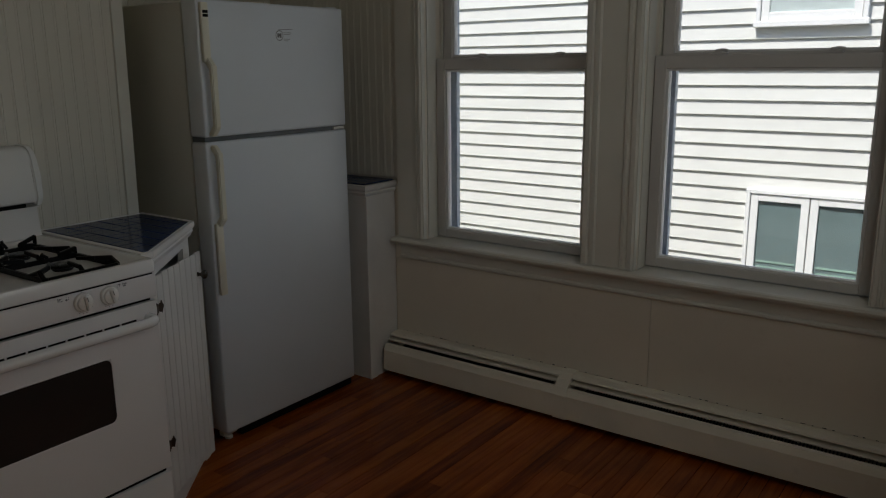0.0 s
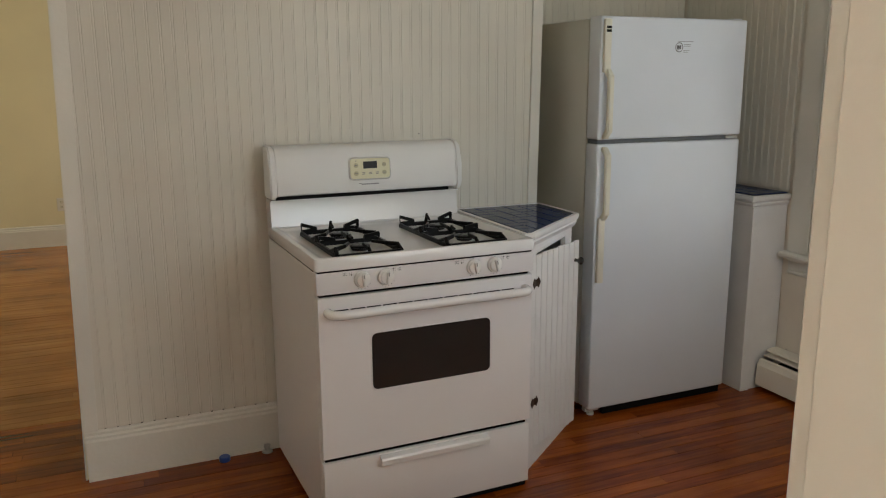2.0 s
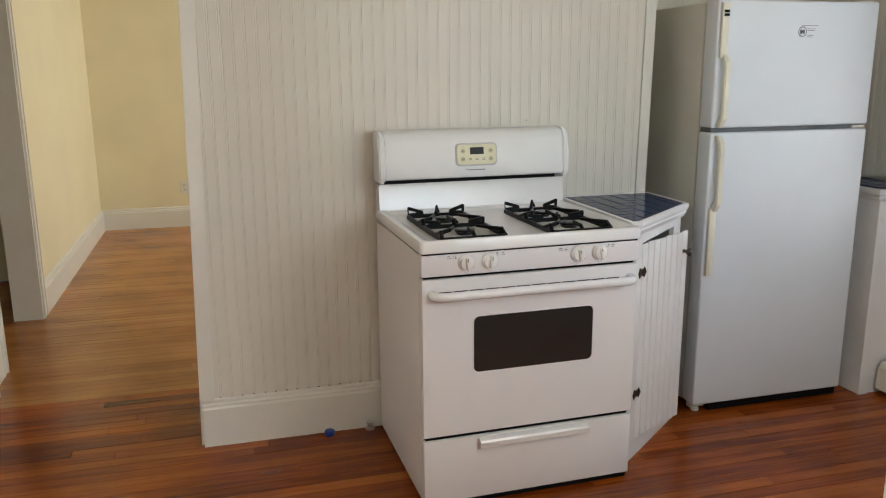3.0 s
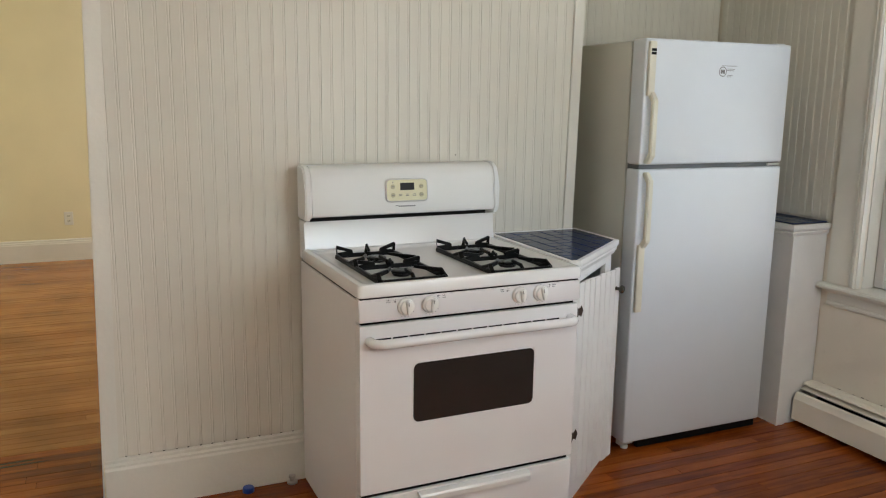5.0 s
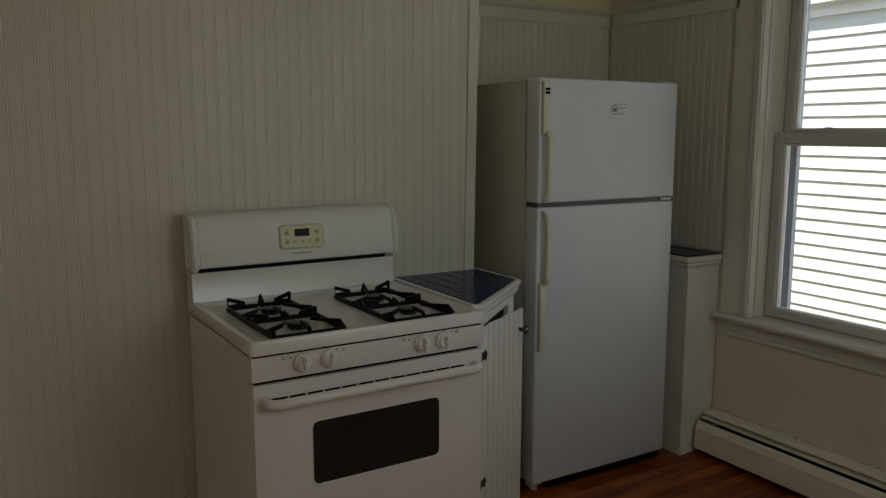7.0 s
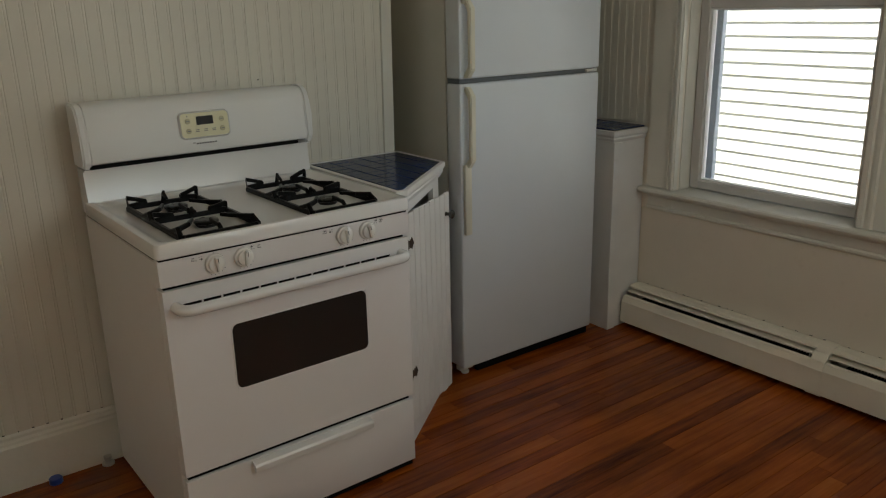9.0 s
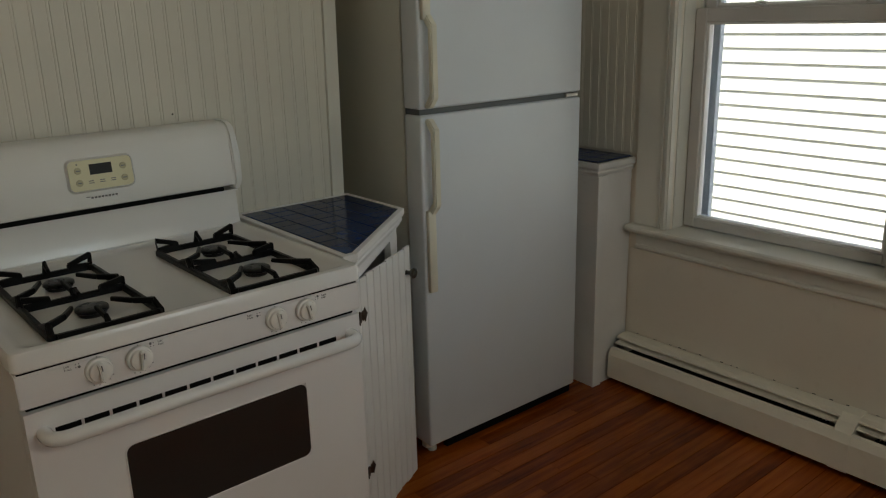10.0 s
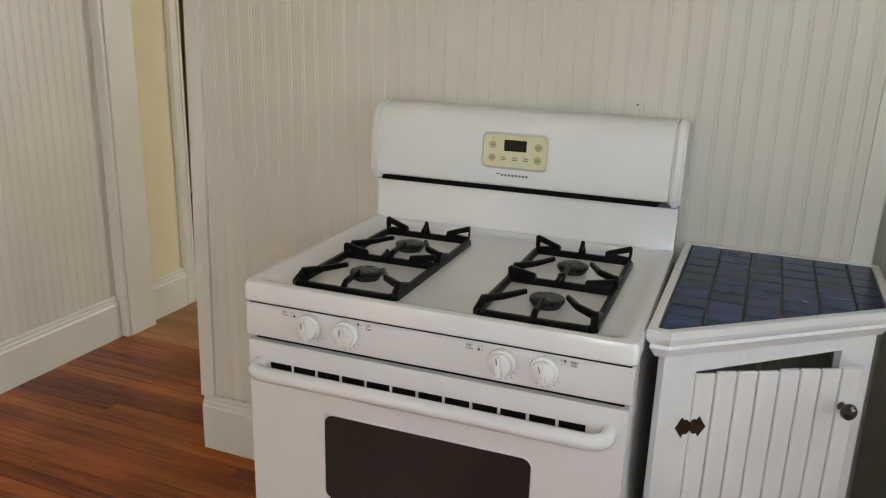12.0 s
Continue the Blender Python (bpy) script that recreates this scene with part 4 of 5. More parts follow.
# ---------- corner cabinet ----------
def corner_cabinet():
    cab = thing("corner_cabinet", "white wooden corner cabinet, blue tiled top, door slightly open", "cabinet", at=(-2.8, 1.7, 0))
    mv = -Vector(cab.location)
    P0, P1 = Vector((-2.373, 1.548, 0)), Vector((-2.672, 1.917, 0))
    d = (P1 - P0).normalized()
    nrm = Vector((d.y, -d.x, 0))
    L = (P1 - P0).length
    ZT = 0.903
    top = [(-2.978, 1.507), (P0.x, 1.507), (P0.x, P0.y), (P1.x, P1.y), (-2.978, P1.y)]

    def inset(pts, k):
        c = []
        n = len(pts)
        for i in range(n):
            a, b, e = Vector(pts[i - 1]), Vector(pts[i]), Vector(pts[(i + 1) % n])
            d1, d2 = (b - a).normalized(), (e - b).normalized()
            n1, n2 = Vector((-d1.y, d1.x)), Vector((-d2.y, d2.x))
            bis = (n1 + n2)
            c.append(b + bis * (k / (1 + n1.dot(n2))))
        return [(v.x, v.y) for v in c]

    def p(name, bm, mat, label="", parent=None, smooth=False):
        ob = part(name, bm, mat, parent or cab, label, smooth)
        if not parent:
            ob.location = mv
        return ob
    # worktop: board, moulded edge, grout bed
    wt = bmesh.new()
    o = top
    steps = [(0.016, ZT - 0.052), (0.012, ZT - 0.044), (0.006, ZT - 0.034), (0.008, ZT - 0.028), (0.003, ZT - 0.022), (0.0, ZT - 0.014), (0.0, ZT - 0.002), (0.002, ZT), (0.016, ZT), (0.017, ZT - 0.006)]
    rings = [[wt.verts.new((x, y, z)) for x, y in inset(o, k)] for k, z in steps]
    for a, b in zip(rings, rings[1:]):
        for k in range(5):
            wt.faces.new((a[k], a[(k + 1) % 5], b[(k + 1) % 5], b[k]))
    wt.faces.new(rings[0][::-1])
    wt.faces.new(rings[-1])
    work = p("worktop", wt, M_CABINET, "white moulded worktop edge")
    bed = inset(o, 0.018)
    p("grout", prism(bmesh.new(), bed, ZT - 0.008, ZT - 0.0015, "z"), M_GROUT, "dark crumbling grout")
    # carcass, hollow, with a cut-out in the slanted front
    body = inset(top, 0.024)
    b0, b1 = Vector((*body[2], 0)), Vector((*body[3], 0))
    bl = (b1 - b0).length
    bm = bmesh.new()
    th = 0.018

    def front(a, b, z0, z1):
        q = [b0 + d * a, b0 + d * b, b0 + d * b - nrm * th, b0 + d * a - nrm * th]
        prism(bm, [(v.x, v.y) for v in q], z0, z1, "z")
    o0, o1, zo0, zo1 = 0.066, 0.380, 0.085, 0.823
    front(0, o0, 0, ZT - 0.052)
    front(o1, bl, 0, ZT - 0.052)
    lintel = [(0, 0.814), (1, zo1), (1, ZT - 0.052), (0, ZT - 0.052)]
    la, lb = b0 + d * o0, b0 + d * o1
    fa = [bm.verts.new((*(la if u == 0 else lb).xy, z)) for u, z in lintel]
    fb = [bm.verts.new((*((la if u == 0 else lb) - nrm * th).xy, z)) for u, z in lintel]
    bm.faces.new(fa)
    bm.faces.new(fb[::-1])
    for k in range(4):
        bm.faces.new((fa[k], fa[(k + 1) % 4], fb[(k + 1) % 4], fb[k]))
    front(o0, o1, 0.0, zo0)
    p("face_frame", bm, M_CABINET, "white painted face frame")
    p("side_panel", boxes((-2.972, b0.x - 0.012, body[1][1], body[1][1] + th, 0, ZT - 0.053)), M_CABINET, "white painted side panel")
    p("side_panel", boxes((-2.972, b1.x - 0.012, b1.y - th, b1.y, 0, ZT - 0.053)), M_CABINET, "white painted side panel")
    # shelf and bottom are coloured near black to put shade inside
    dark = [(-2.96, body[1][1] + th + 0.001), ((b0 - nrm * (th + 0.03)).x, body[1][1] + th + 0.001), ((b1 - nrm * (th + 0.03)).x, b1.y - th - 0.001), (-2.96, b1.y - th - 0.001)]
    p("shelf", prism(bmesh.new(), dark, 0.40, 0.416, "z"), M_SUB_SHADE, "shelf inside, coloured near black for shade")
    p("bottom_panel", prism(bmesh.new(), dark, 0.06, 0.078, "z"), M_SUB_SHADE)
    # door of grooved boards, ajar
    H = b0 + d * (o0 + 0.0035) - nrm * 0.0205
    a = radians(11)
    dd = Vector((d.x * math.cos(a) - d.y * -math.sin(a), d.x * -math.sin(a) + d.y * math.cos(a), 0))
    dd = Matrix.Rotation(-a, 3, "Z") @ d
    nn = Vector((dd.y, -dd.x, 0))
    door = p("door", bmesh_slab(H, dd, nn, 0.0, 0.311, 0.0005, 0.012, 0.072, 0.790), M_CABINET, "white door of grooved boards, slightly open")
    widths = [0.0380, 0.0385, 0.0378, 0.0390, 0.0378, 0.0385, 0.0375, 0.0370]
    s0 = 0.002
    for k, w in enumerate(widths):
        z0, z1 = 0.068 + 0.003 * ((k * 7) % 3), 0.808 + 0.0012 * ((k * 5) % 3) + 0.018 * s0
        bb = bmesh_slab(H, dd, nn, s0, s0 + w - 0.0015, 0.0125, 0.021, z0, z1, 0.0018)
        part("board", bb, M_CABINET, door)
        s0 += w + 0.001
    # knob
    kp = H + dd * 0.284 + nn * 0.021 + Vector((0, 0, 0.740))
    rot = Vector((0, 0, 1)).rotation_difference(nn).to_matrix().to_4x4()
    part("knob", lathe(bmesh.new(), [(0.008, 0), (0.006, 0.003), (0.006, 0.012), (0.013, 0.017), (0.0155, 0.023), (0.014, 0.029), (0.007, 0.033)], Matrix.Translation(kp) @ rot, 18), M_PEWTER, door, "round dark metal knob", smooth=True)
    # butterfly hinges: the two wings of each, one on the frame and one on the door
    for z in (0.707, 0.252):
        for base, along, out, sg, par in ((b0 + d * (o0 + 0.001), d, nrm, -1, None), (H, dd, nn, 1, door)):
            off = 0.0005 if par is None else 0.0215
            prof = [(0.001, -0.010), (0.009, -0.019), (0.017, -0.017), (0.022, -0.026), (0.030, -0.012), (0.038, 0.0), (0.030, 0.012), (0.022, 0.026), (0.017, 0.017), (0.009, 0.019), (0.001, 0.010)]
            hb = bmesh.new()
            f0 = [hb.verts.new(base + along * (sg * u) + out * off + Vector((0, 0, z + v))) for u, v in [(q[0] * 0.80, q[1] * 0.76) for q in prof]]
            f1 = [hb.verts.new(base + along * (sg * u) + out * (off + 0.0025) + Vector((0, 0, z + v))) for u, v in [(q[0] * 0.80, q[1] * 0.76) for q in prof]]
            hb.faces.new(f0)
            hb.faces.new(f1[::-1])
            for k in range(len(prof)):
                hb.faces.new((f0[k], f0[(k + 1) % len(prof)], f1[(k + 1) % len(prof)], f1[k]))
            if par is None:
                p("hinge", hb, M_BRONZE, "worn dark bronze butterfly hinge")
            else:
                part("hinge", hb, M_BRONZE, par, "worn dark bronze butterfly hinge")
    # tiles: small brick-proportioned tiles clipped by the slanted edge
    area = inset(top, 0.0195)
    x = -2.955
    tx, ty = 0.0522, 0.0602
    k = 0
    while x < -2.39:
        y = 1.5290
        while y < 1.90:
            poly = clip_poly([(x, y), (x + tx, y), (x + tx, y + ty), (x, y + ty)], area)
            if len(poly) > 2 and poly_area(poly) > 1.5e-4:
                t = bmesh.new()
                zt = ZT - 0.0002 + 0.0006 * math.sin(k * 2.3)
                small = inset_convex(poly, 0.0012)
                lo = [t.verts.new((u, v, ZT - 0.004)) for u, v in poly]
                mi = [t.verts.new((u, v, zt - 0.0010)) for u, v in poly]
                hi = [t.verts.new((u, v, zt)) for u, v in small]
                for r0, r1 in ((lo, mi), (mi, hi)):
                    for i in range(len(poly)):
                        j = (i + 1) % len(poly)
                        t.faces.new((r0[i], r0[j], r1[j], r1[i]))
                t.faces.new(hi)
                part("tile", t, M_TILE, work)
            k += 1
            y += ty + 0.0042
        x += tx + 0.0018
    return cab


def bmesh_slab(origin, along, out, a, b, o0, o1, z0, z1, bevel=0.0):
    """A slab on a slanted plane: a to b along it, o0 to o1 out of it, z0 to z1 high."""
    bm = bmesh.new()
    q = [origin + along * a + out * o0, origin + along * b + out * o0, origin + along * b + out * o1, origin + along * a + out * o1]
    prism(bm, [(v.x, v.y) for v in q], z0, z1, "z")
    if bevel:
        bmesh.ops.bevel(bm, geom=list(bm.edges), offset=bevel, segments=1, affect="EDGES")
    return bm


def poly_area(p):
    return abs(sum(p[i - 1][0] * p[i][1] - p[i][0] * p[i - 1][1] for i in range(len(p)))) / 2


def clip_poly(p, clip):
    """Cuts polygon p to the convex, counter-clockwise polygon clip."""
    for i in range(len(clip)):
        a, b = clip[i], clip[(i + 1) % len(clip)]
        side = lambda q: (b[0] - a[0]) * (q[1] - a[1]) - (b[1] - a[1]) * (q[0] - a[0])
        res = []
        for j in range(len(p)):
            c, e = p[j - 1], p[j]
            sc, se = side(c), side(e)
            if (sc >= 0) != (se >= 0):
                f = sc / (sc - se)
                res.append((c[0] + (e[0] - c[0]) * f, c[1] + (e[1] - c[1]) * f))
            if se >= 0:
                res.append(e)
        p = res
        if len(p) < 3:
            return []
    return p


def inset_convex(p, k):
    cx, cy = sum(q[0] for q in p) / len(p), sum(q[1] for q in p) / len(p)
    r = []
    for x, y in p:
        dx, dy = cx - x, cy - y
        n = math.hypot(dx, dy) or 1
        r.append((x + dx / n * k * 1.4, y + dy / n * k * 1.4))
    return r


corner_cabinet()


# ---------- boxed-in ledge beside the fridge ----------
def ledge():
    t = thing("ledge_cabinet", "narrow white boxed-in ledge with dark tiled top beside refrigerator", "ledge", at=(-2.66, 2.92, 0))
    mv = -Vector(t.location)
    X1, Y0, Y1, Z = -2.684, 2.832, YW - 0.001, 0.913
    part("body", boxes((XB + 0.001, X1, Y0, Y1, 0, Z - 0.05)), M_CABINET, t, "white painted boxed panel").location = mv
    part("corner_board", boxes((X1, X1 + 0.010, Y0 - 0.004, Y0 + 0.045, 0, Z - 0.05), bevel=0.002), M_CABINET, t).location = mv
    cap = bmesh.new()
    prof = [(0.0, Z - 0.050), (0.006, Z - 0.046), (0.010, Z - 0.036), (0.006, Z - 0.030), (0.014, Z - 0.026), (0.018, Z - 0.018), (0.018, Z - 0.002), (0.016, Z)]
    rings = []
    for k, z in prof:
        rings.append([cap.verts.new(q) for q in ((XB + 0.001, Y0 - k, z), (X1 + k, Y0 - k, z), (X1 + k, Y1, z), (XB + 0.001, Y1, z))])
    for a, b in zip(rings, rings[1:]):
        for k in range(4):
            cap.faces.new((a[k], a[(k + 1) % 4], b[(k + 1) % 4], b[k]))
    cap.faces.new(rings[0][::-1])
    cap.faces.new(rings[-1])
    w = part("cap", cap, M_CABINET, t, "white moulded cap")
    w.location = mv
    part("grout", boxes((XB + 0.002, X1 + 0.002, Y0 - 0.002, Y1 - 0.001, Z, Z + 0.003)), M_GROUT, t, "dark grout").location = mv
    for i in range(9):
        for j in range(3):
            x, y = X1 - 0.0005 - 0.080 * (i + 1), Y0 + 0.001 + 0.0675 * j
            part("tile", boxes((x, x + 0.0765, y, y + 0.064, Z + 0.0005, Z + 0.006), bevel=0.001), M_TILE, w)


ledge()


# ---------- baseboard heater ----------
def heater(x0, x1, name_label):
    h = thing("baseboard_heater", name_label, "heater", "baseboard heaters", at=((x0 + x1) / 2, 3.0, 0))
    mv = -Vector(h.location)
    W = YW - 0.0075

    def p(name, bm, mat, label=""):
        ob = part(name, bm, mat, h, label)
        ob.location = mv
    p("back_panel", boxes((x0, x1, W - 0.004, W, 0.006, 0.186)), M_HEATER)
    top = bmesh.new()
    prism(top, [(W - 0.004, 0.194), (W - 0.044, 0.193), (W - 0.066, 0.187), (W - 0.068, 0.181), (W - 0.044, 0.188), (W - 0.004, 0.189)], x0, x1, "x")
    p("top_lip", top, M_HEATER, "white curved top lip")
    fr = bmesh.new()
    prism(fr, [(W - 0.121, 0.027), (W - 0.106, 0.021), (W - 0.104, 0.024), (W - 0.118, 0.030), (W - 0.114, 0.120), (W - 0.102, 0.143), (W - 0.088, 0.147), (W - 0.088, 0.150), (W - 0.104, 0.147), (W - 0.117, 0.122)], x0, x1, "x")
    p("front_panel", fr, M_HEATER, "white front panel with a rolled edge")
    dm = bmesh.new()
    prism(dm, [(W - 0.078, 0.163), (W - 0.024, 0.174), (W - 0.024, 0.171), (W - 0.077, 0.159)], x0, x1, "x")
    p("damper", dm, M_HEATER, "thin white damper blade")
    # black plate added as the shade between heater and floor
    p("floor_gap_shade", boxes((x0, x1, W - 0.050, W - 0.0045, 0.001, 0.009)), M_BLACK, "black plate for the shade under the heater")
    p("pipe", tube(bmesh.new(), [(x0, W - 0.040, 0.085), (x1, W - 0.040, 0.085)], 0.012, 8), M_BRONZE, "copper pipe")
    fins = bmesh.new()
    k = x0 + 0.05
    while k < x1 - 0.05:
        box(fins, k, k + 0.0012, W - 0.082, W - 0.008, 0.05, 0.130)
        k += 0.012
    ob = tagged(part("heating_fin", fins, M_FIN, h, "heating fins, darkened for the shade in the slot"), kind="stuff")
    ob.location = mv
    tagged(ob, kind="stuff")
    return h


heater(-2.668, -1.767, "long white steel baseboard heater under the windows")
heater(-1.714, -0.260, "long white steel baseboard heater under the windows")
sp = thing("heater_joint_cover", "white joint cover between two baseboard heaters", "heater", at=(-1.756, 3.0, 0))
bm = bmesh.new()
W = YW - 0.0075
prism(bm, [(W, 0.018), (W - 0.112, 0.018), (W - 0.122, 0.026), (W - 0.120, 0.122), (W - 0.106, 0.152), (W - 0.080, 0.178), (W - 0.046, 0.196), (W, 0.198)], -1.769, -1.712, "x")
part("cover", bm, M_HEATER, sp).location = -Vector(sp.location)


# ---------- small things ----------
outlet = thing("wall_outlet", "white duplex outlet on the yellow hall wall", "outlet", at=(-7.76, -0.140, 0.368))
part("cover_plate", boxes((0.0005, 0.006, -0.036, 0.036, -0.058, 0.058), bevel=0.002), M_TRIM, outlet)
for z in (-0.021, 0.021):
    o = part("socket", boxes((0.006, 0.0085, -0.016, 0.016, z - 0.014, z + 0.014), bevel=0.003), M_CREAM, outlet, "cream socket")
    part("slot", boxes((0.0085, 0.009, -0.008, -0.005, z - 0.004, z + 0.006), (0.0085, 0.009, 0.005, 0.008, z - 0.004, z + 0.006), (0.0085, 0.009, -0.002, 0.002, z - 0.010, z - 0.006)), M_BLACK, o)
cap = thing("bottle_cap", "small dark blue plastic cap on the floor by the baseboard", "bottle cap", at=(-2.946, 0.536, 0.0005))
cb = lathe(bmesh.new(), [(0.020, 0), (0.021, 0.002), (0.0205, 0.016), (0.018, 0.0185), (0.004, 0.019)], pose(0, 0, 0), 24)
part("cap_body", cb, M_BLUECAP, cap, smooth=True)
pipe = thing("floor_pipe_stub", "small grey gas pipe stub at the baseboard beside the stove", "pipe", at=(-2.955, 0.700, 0))
part("stub", lathe(bmesh.new(), [(0.020, 0), (0.020, 0.006), (0.010, 0.010), (0.010, 0.020), (0.013, 0.022), (0.013, 0.030), (0.006, 0.032)], pose(0, 0, 0), 12), M_ALU, pipe, smooth=True)

nail = thing("nail_head", "tiny dark nail head in the beadboard above the stove", "nail", at=(-2.9868, 1.365, 1.213))
part("head", lathe(bmesh.new(), [(0.0022, 0), (0.0022, 0.0012), (0.001, 0.0018)], pose(0, 0, 0, 0, 90, 0), 10), M_BLACK, nail)
random.seed(3)
bm = bmesh.new()
for k in range(34):
    y = 0.094 + 0.0415 * k + 0.0385 + random.uniform(-0.002, 0.002)
    if y < 0.735:
        w, hgt = random.uniform(0.002, 0.005), random.uniform(0.0015, 0.004)
        box(bm, XA + 0.005, XA + 0.0090, y - w, y + w * 0.6, 0.190, 0.190 + hgt)
tagged(structure("paint_gaps", bm, M_GROUT, "dark unfilled gaps over the baseboard"), kind="stuff")
bm = bmesh.new()
x = -2.62
while x < -0.3:
    w = random.uniform(0.004, 0.016)
    box(bm, x, x + w, YW - 0.0085, YW - 0.0070, 0.1945, 0.1945 + random.uniform(0.001, 0.003))
    x += random.uniform(0.02, 0.09)
tagged(structure("caulk_gaps", bm, M_GROUT, "cracked dark gaps in the paint over the heater"), kind="stuff")
for cx, cy, rx, ry in ((-2.703, 0.292, 0.012, 0.034),):
    bm = bmesh.new()
    outer, inner = [], []
    for k in range(36):
        a = 2 * math.pi * k / 36
        j = 1 + 0.16 * math.sin(3 * a + 1) + 0.08 * math.sin(7 * a)
        outer.append(bm.verts.new((cx + rx * j * math.cos(a), cy + ry * j * math.sin(a), 0.0012)))
        inner.append(bm.verts.new((cx + rx * j * 0.76 * math.cos(a), cy + ry * j * 0.84 * math.sin(a), 0.0012)))
    for k in range(36):
        bm.faces.new((outer[k], outer[(k + 1) % 36], inner[(k + 1) % 36], inner[k]))
    structure("floor_knot", bm, M_KNOT, "dark ringed knot in a floorboard")


# ---------- neighbour's house ----------
YN, LAP = 6.0, 0.1023
structure("neighbour_wall", boxes((-14, 8, YN + 0.02, YN + 0.3, -2.6, 2.42)), M_SIDING, "neighbour's wall behind the siding")
nb = thing("neighbour_house", "cream clapboard house across a narrow yard", "house", at=(-3, YN, -2.5))
nv = -Vector(nb.location)
part("eave", boxes((-14, 8, YN - 0.10, YN + 0.3, 2.47, 2.56), (-14, 8, YN - 0.12, YN - 0.10, 2.45, 2.62), (-14, 8, YN - 0.01, YN + 0.02, 2.36, 2.47)), M_NBTRIM, nb, "white eave and soffit").location = nv
rf = bmesh.new()
prism(rf, [(YN - 0.14, 2.60), (YN + 4.5, 4.6), (YN + 4.5, 4.7), (YN - 0.14, 2.68)], -14, 8, "x")
part("roof", rf, M_ROOF, nb, "dark shingle roof").location = nv


def nb_window(x0, x1, z0, z1, splits, blind, room=None):
    w = part("window", boxes((x0 - 0.03, x0, YN - 0.050, YN + 0.02, z0, z1 + 0.03), (x1, x1 + 0.03, YN - 0.050, YN + 0.02, z0, z1 + 0.03), (x0, x1, YN - 0.050, YN + 0.02, z1, z1 + 0.03), (x0 - 0.04, x1 + 0.04, YN - 0.056, YN + 0.02, z0 - 0.04, z0), bevel=0.004), M_NBTRIM, nb, "white vinyl window")
    w.location = nv
    n = splits
    for k in range(n):
        a, b = x0 + (x1 - x0) * k / n, x0 + (x1 - x0) * (k + 1) / n
        part("frame", boxes((a + 0.004, a + 0.055, YN - 0.040, YN + 0.02, z0, z1 - 0.002), (b - 0.055, b - 0.004, YN - 0.040, YN + 0.02, z0, z1 - 0.002), (a + 0.055, b - 0.055, YN - 0.040, YN + 0.02, z0, z0 + 0.055), (a + 0.055, b - 0.055, YN - 0.040, YN + 0.02, z1 - 0.05, z1 - 0.002), bevel=0.003), M_NBTRIM, w)
        part("pane", boxes((a + 0.05, b - 0.05, YN - 0.034, YN - 0.030, z0 + 0.05, z1 - 0.045)), M_NBGLASS, w, "dark reflecting glass").visible_shadow = False
        # flat backing; its default colour holds the room's dimness and sky reflection
        part("pane_backing", boxes((a + 0.05, b - 0.05, YN - 0.021, YN - 0.016, z0 + 0.05, z1 - 0.045)), room or M_NBSKY, w)
        if blind:
            rows = [(a + 0.07, b - 0.07, YN - 0.027, YN - 0.023, z, z + 0.014) for z in [z0 + 0.07 + 0.042 * i for i in range(int((z1 - z0 - 0.50) / 0.042))]]
            part("blind", boxes(*rows), M_BLIND, w, "pale green slatted blind")


nb_window(-1.855, -1.071, -0.40, 0.536, 2, True)
nb_window(-1.883, -1.261, 1.700, 2.34, 1, False, M_CURTAIN)
nb_window(-5.60, -4.64, -0.40, 0.60, 2, True)
nb_window(-5.20, -4.60, 1.70, 2.34, 1, False)
nb_window(-3.63, -3.10, 2.16, 2.34, 1, False)
structure("ground", boxes((-300, 300, -300, 300, -2.7, -2.5)), M_GROUND, "bare ground between the houses")


# ---------- pieces of walls and floors ----------
def bead_mesh(height, w=0.0415):
    """One narrow board of beadboard, facing +x: flat, with a bead and two fine grooves at its edge."""
    prof = [(0, 0), (0.006, 0), (0.008, 0.0012), (0.008, w - 0.0100), (0.0068, w - 0.0090), (0.0078, w - 0.0068), (0.0078, w - 0.0036), (0.0065, w - 0.0016), (0.0065, w), (0, w)]
    bm = bmesh.new()
    prism(bm, prof, 0, height, "z")
    return mesh_of("bead_board", bm, M_BEAD)


def bead_run(height, start, end, base, turn, z0, wall, w=0.0415):
    """Boards side by side on a wall. turn: degrees from facing +x."""
    me = bead_mesh(height, w)
    n = int((end - start) / w + 0.6)
    for k in range(n):
        ob = new("board", me)
        t = start + k * w
        ob.matrix_world = base(t) @ pose(0, 0, z0, 0, 0, turn)
        ob.parent = wall


W_WEST, W_RECESS = bpy.data.objects["wall_west"], bpy.data.objects["wall_recess"]
W_NORTH, W_SOUTH, W_EAST = bpy.data.objects["wall_north"], bpy.data.objects["wall_south"], bpy.data.objects["wall_east"]
bead_run(RAIL - 0.19, 0.094, 1.862, lambda t: Matrix.Translation((XA, t, 0)), 0, 0.19, W_WEST)
bead_run(RAIL, 1.913, YW, lambda t: Matrix.Translation((XB, t, 0)), 0, 0, W_RECESS)
bead_run(RAIL - 0.928, -XB - 0.0 - 0.82, -XB - 0.01, lambda t: Matrix.Translation((-t, YW, 0)), -90, 0.928, W_NORTH)
bead_run(RAIL - 0.19, 0.31, 3.57, lambda t: Matrix.Translation((-t - 0.0415, YC, 0)), 90, 0.19, W_SOUTH)

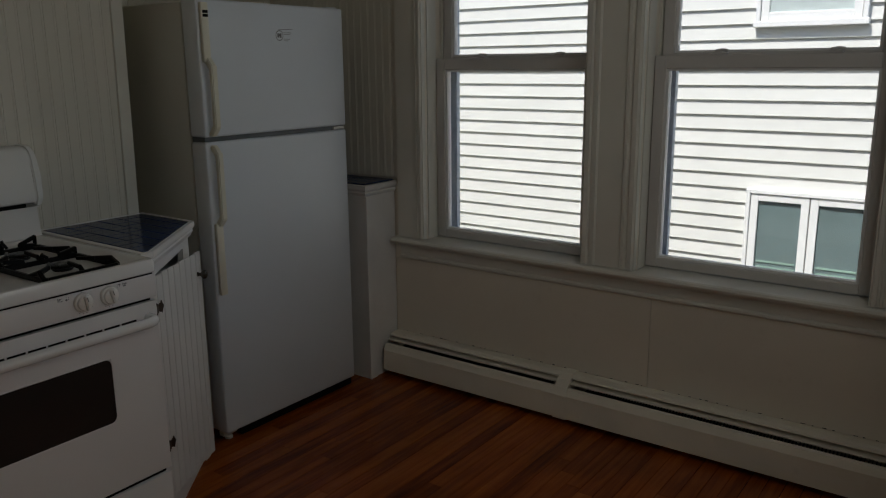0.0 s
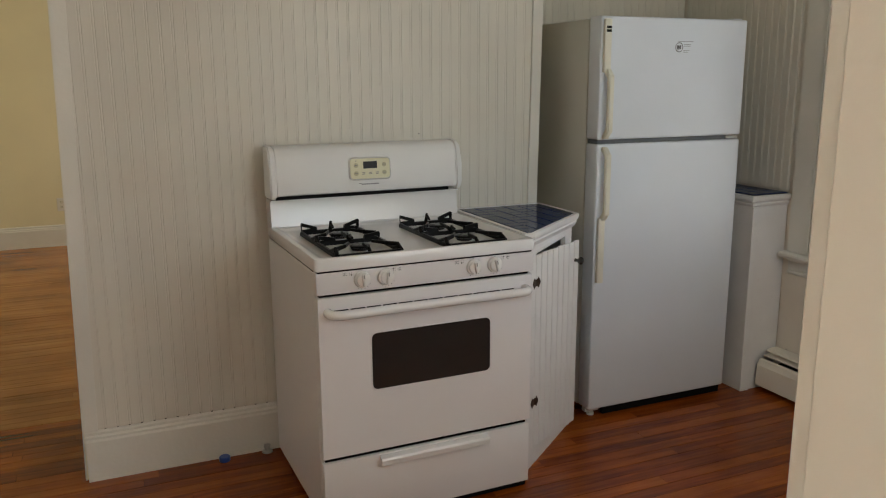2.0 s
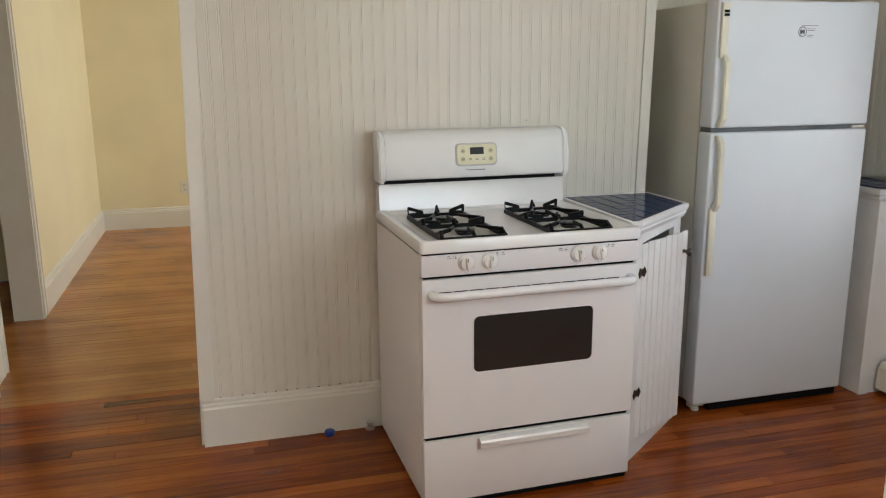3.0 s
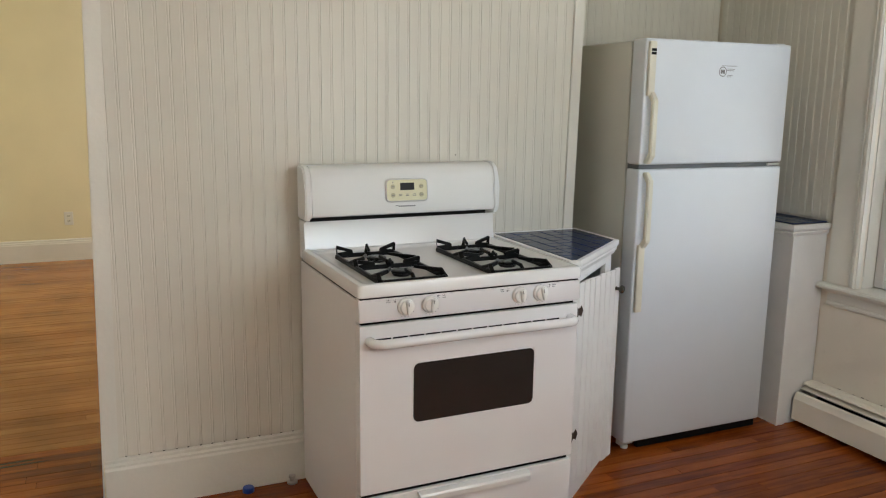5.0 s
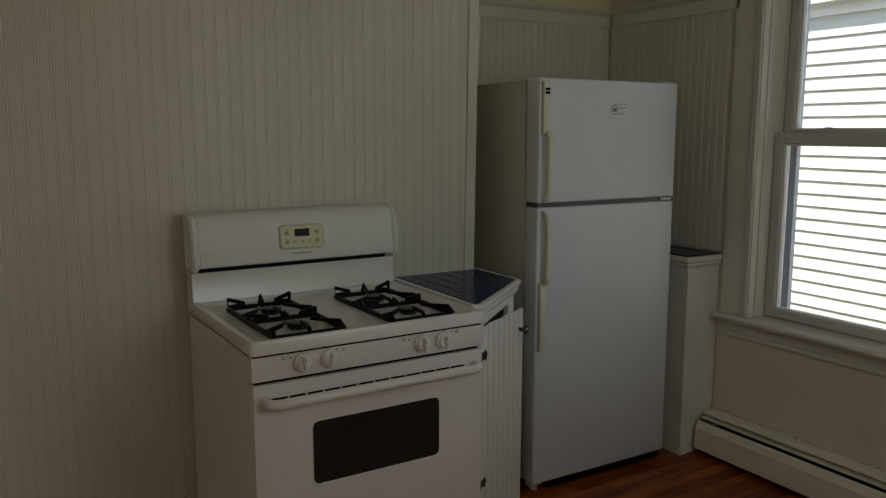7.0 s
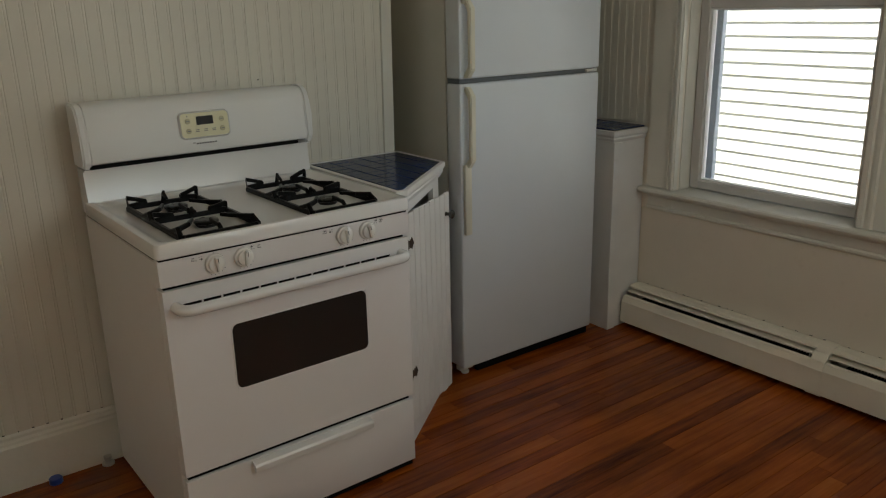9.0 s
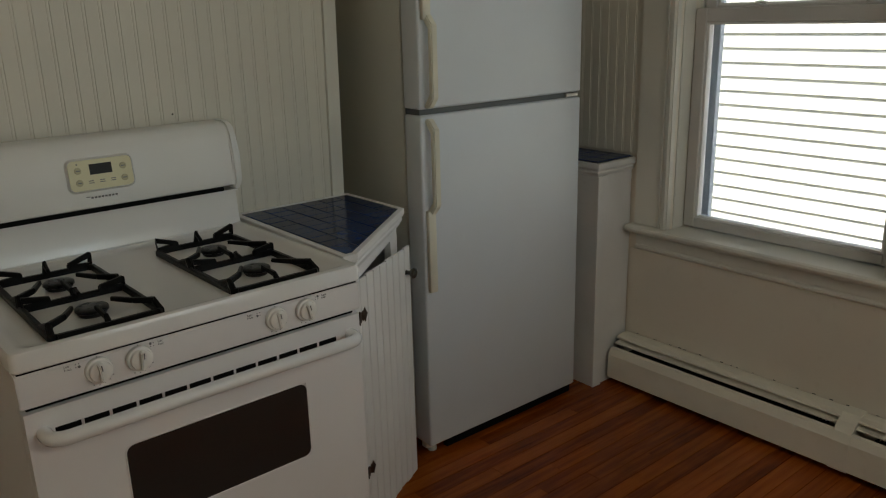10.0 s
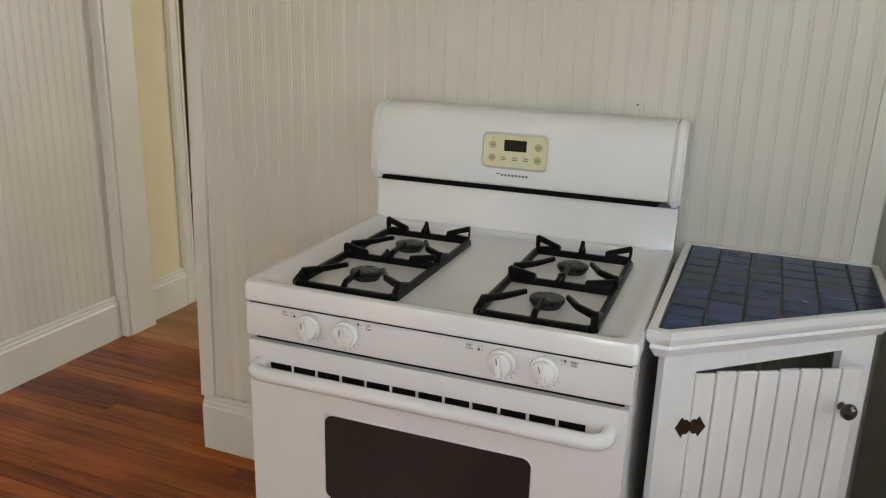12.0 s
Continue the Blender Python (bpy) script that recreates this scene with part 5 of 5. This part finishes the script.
# strip floors
random.seed(7)
unit = {}
for wdt in (0.0570,):
    bm = bmesh.new()
    g = 0.0006
    box(bm, g, wdt - g, 0.0, 1.0, -0.020, 0.0)
    for v in bm.verts:
        if v.co.z > -0.001:
            v.co.x += 0.0004 if v.co.x < wdt / 2 else -0.0004
    unit[wdt] = bm
MESH_K = mesh_of("floor_plank", unit[0.0570], M_FLOOR)
MESH_H = MESH_K.copy()
MESH_H.materials[0] = M_HALLFLOOR


def plank(me, x, y0, y1, parent, n=[0]):
    ob = new("plank", me)
    ob.location, ob.scale = (x, y0 + 0.0005, 0.0004 * math.sin(x * 91 + y0 * 37)), (1, y1 - y0 - 0.001, 1)
    ob.parent = parent


kf = tagged(new("floor"), "glossy reddish brown strip floor of the kitchen", "", "", "structure")
hf = tagged(new("floor_hall"), "glossy orange-brown narrow strip floor of the hall", "", "", "structure")
x = -3.60
while x < 2.85:
    y, y1 = (YC - 0.13 if x < -0.2 else -2.2), 3.03
    while y < y1:
        ln = random.choice((0.7, 1.0, 1.3, 1.7, 2.1)) * random.uniform(0.8, 1.15)
        e = min(y + ln, y1)
        if y1 - e < 0.3:
            e = y1
        plank(MESH_K, x, y, e, kf)
        y = e
    x += 0.0570
x = -3.60 - 0.057
while x > -7.78:
    y, y1 = (-2.75 if -6.0 < x < -3.0 else YC), 3.03
    while y < y1:
        ln = random.choice((0.7, 1.0, 1.3, 1.7, 2.1)) * random.uniform(0.8, 1.15)
        e = min(y + ln, y1)
        if y1 - e < 0.3:
            e = y1
        plank(MESH_H, x, y, e, hf)
        y = e
    x -= 0.057

# clapboards
bm = bmesh.new()
prism(bm, [(YN + 0.019, 0), (YN - 0.014, 0), (YN - 0.012, -0.002), (YN + 0.004, LAP + 0.004), (YN + 0.019, LAP + 0.004)], -14, 8, "x")
SD = mesh_of("clapboard", bm, M_SIDING)
wall = bpy.data.objects["neighbour_wall"]
zt = 2.36 - 0.56 * LAP
while zt > -2.5:
    ob = new("clapboard", SD)
    ob.location = (0, 0, zt - LAP)
    ob.parent = wall
    zt -= LAP
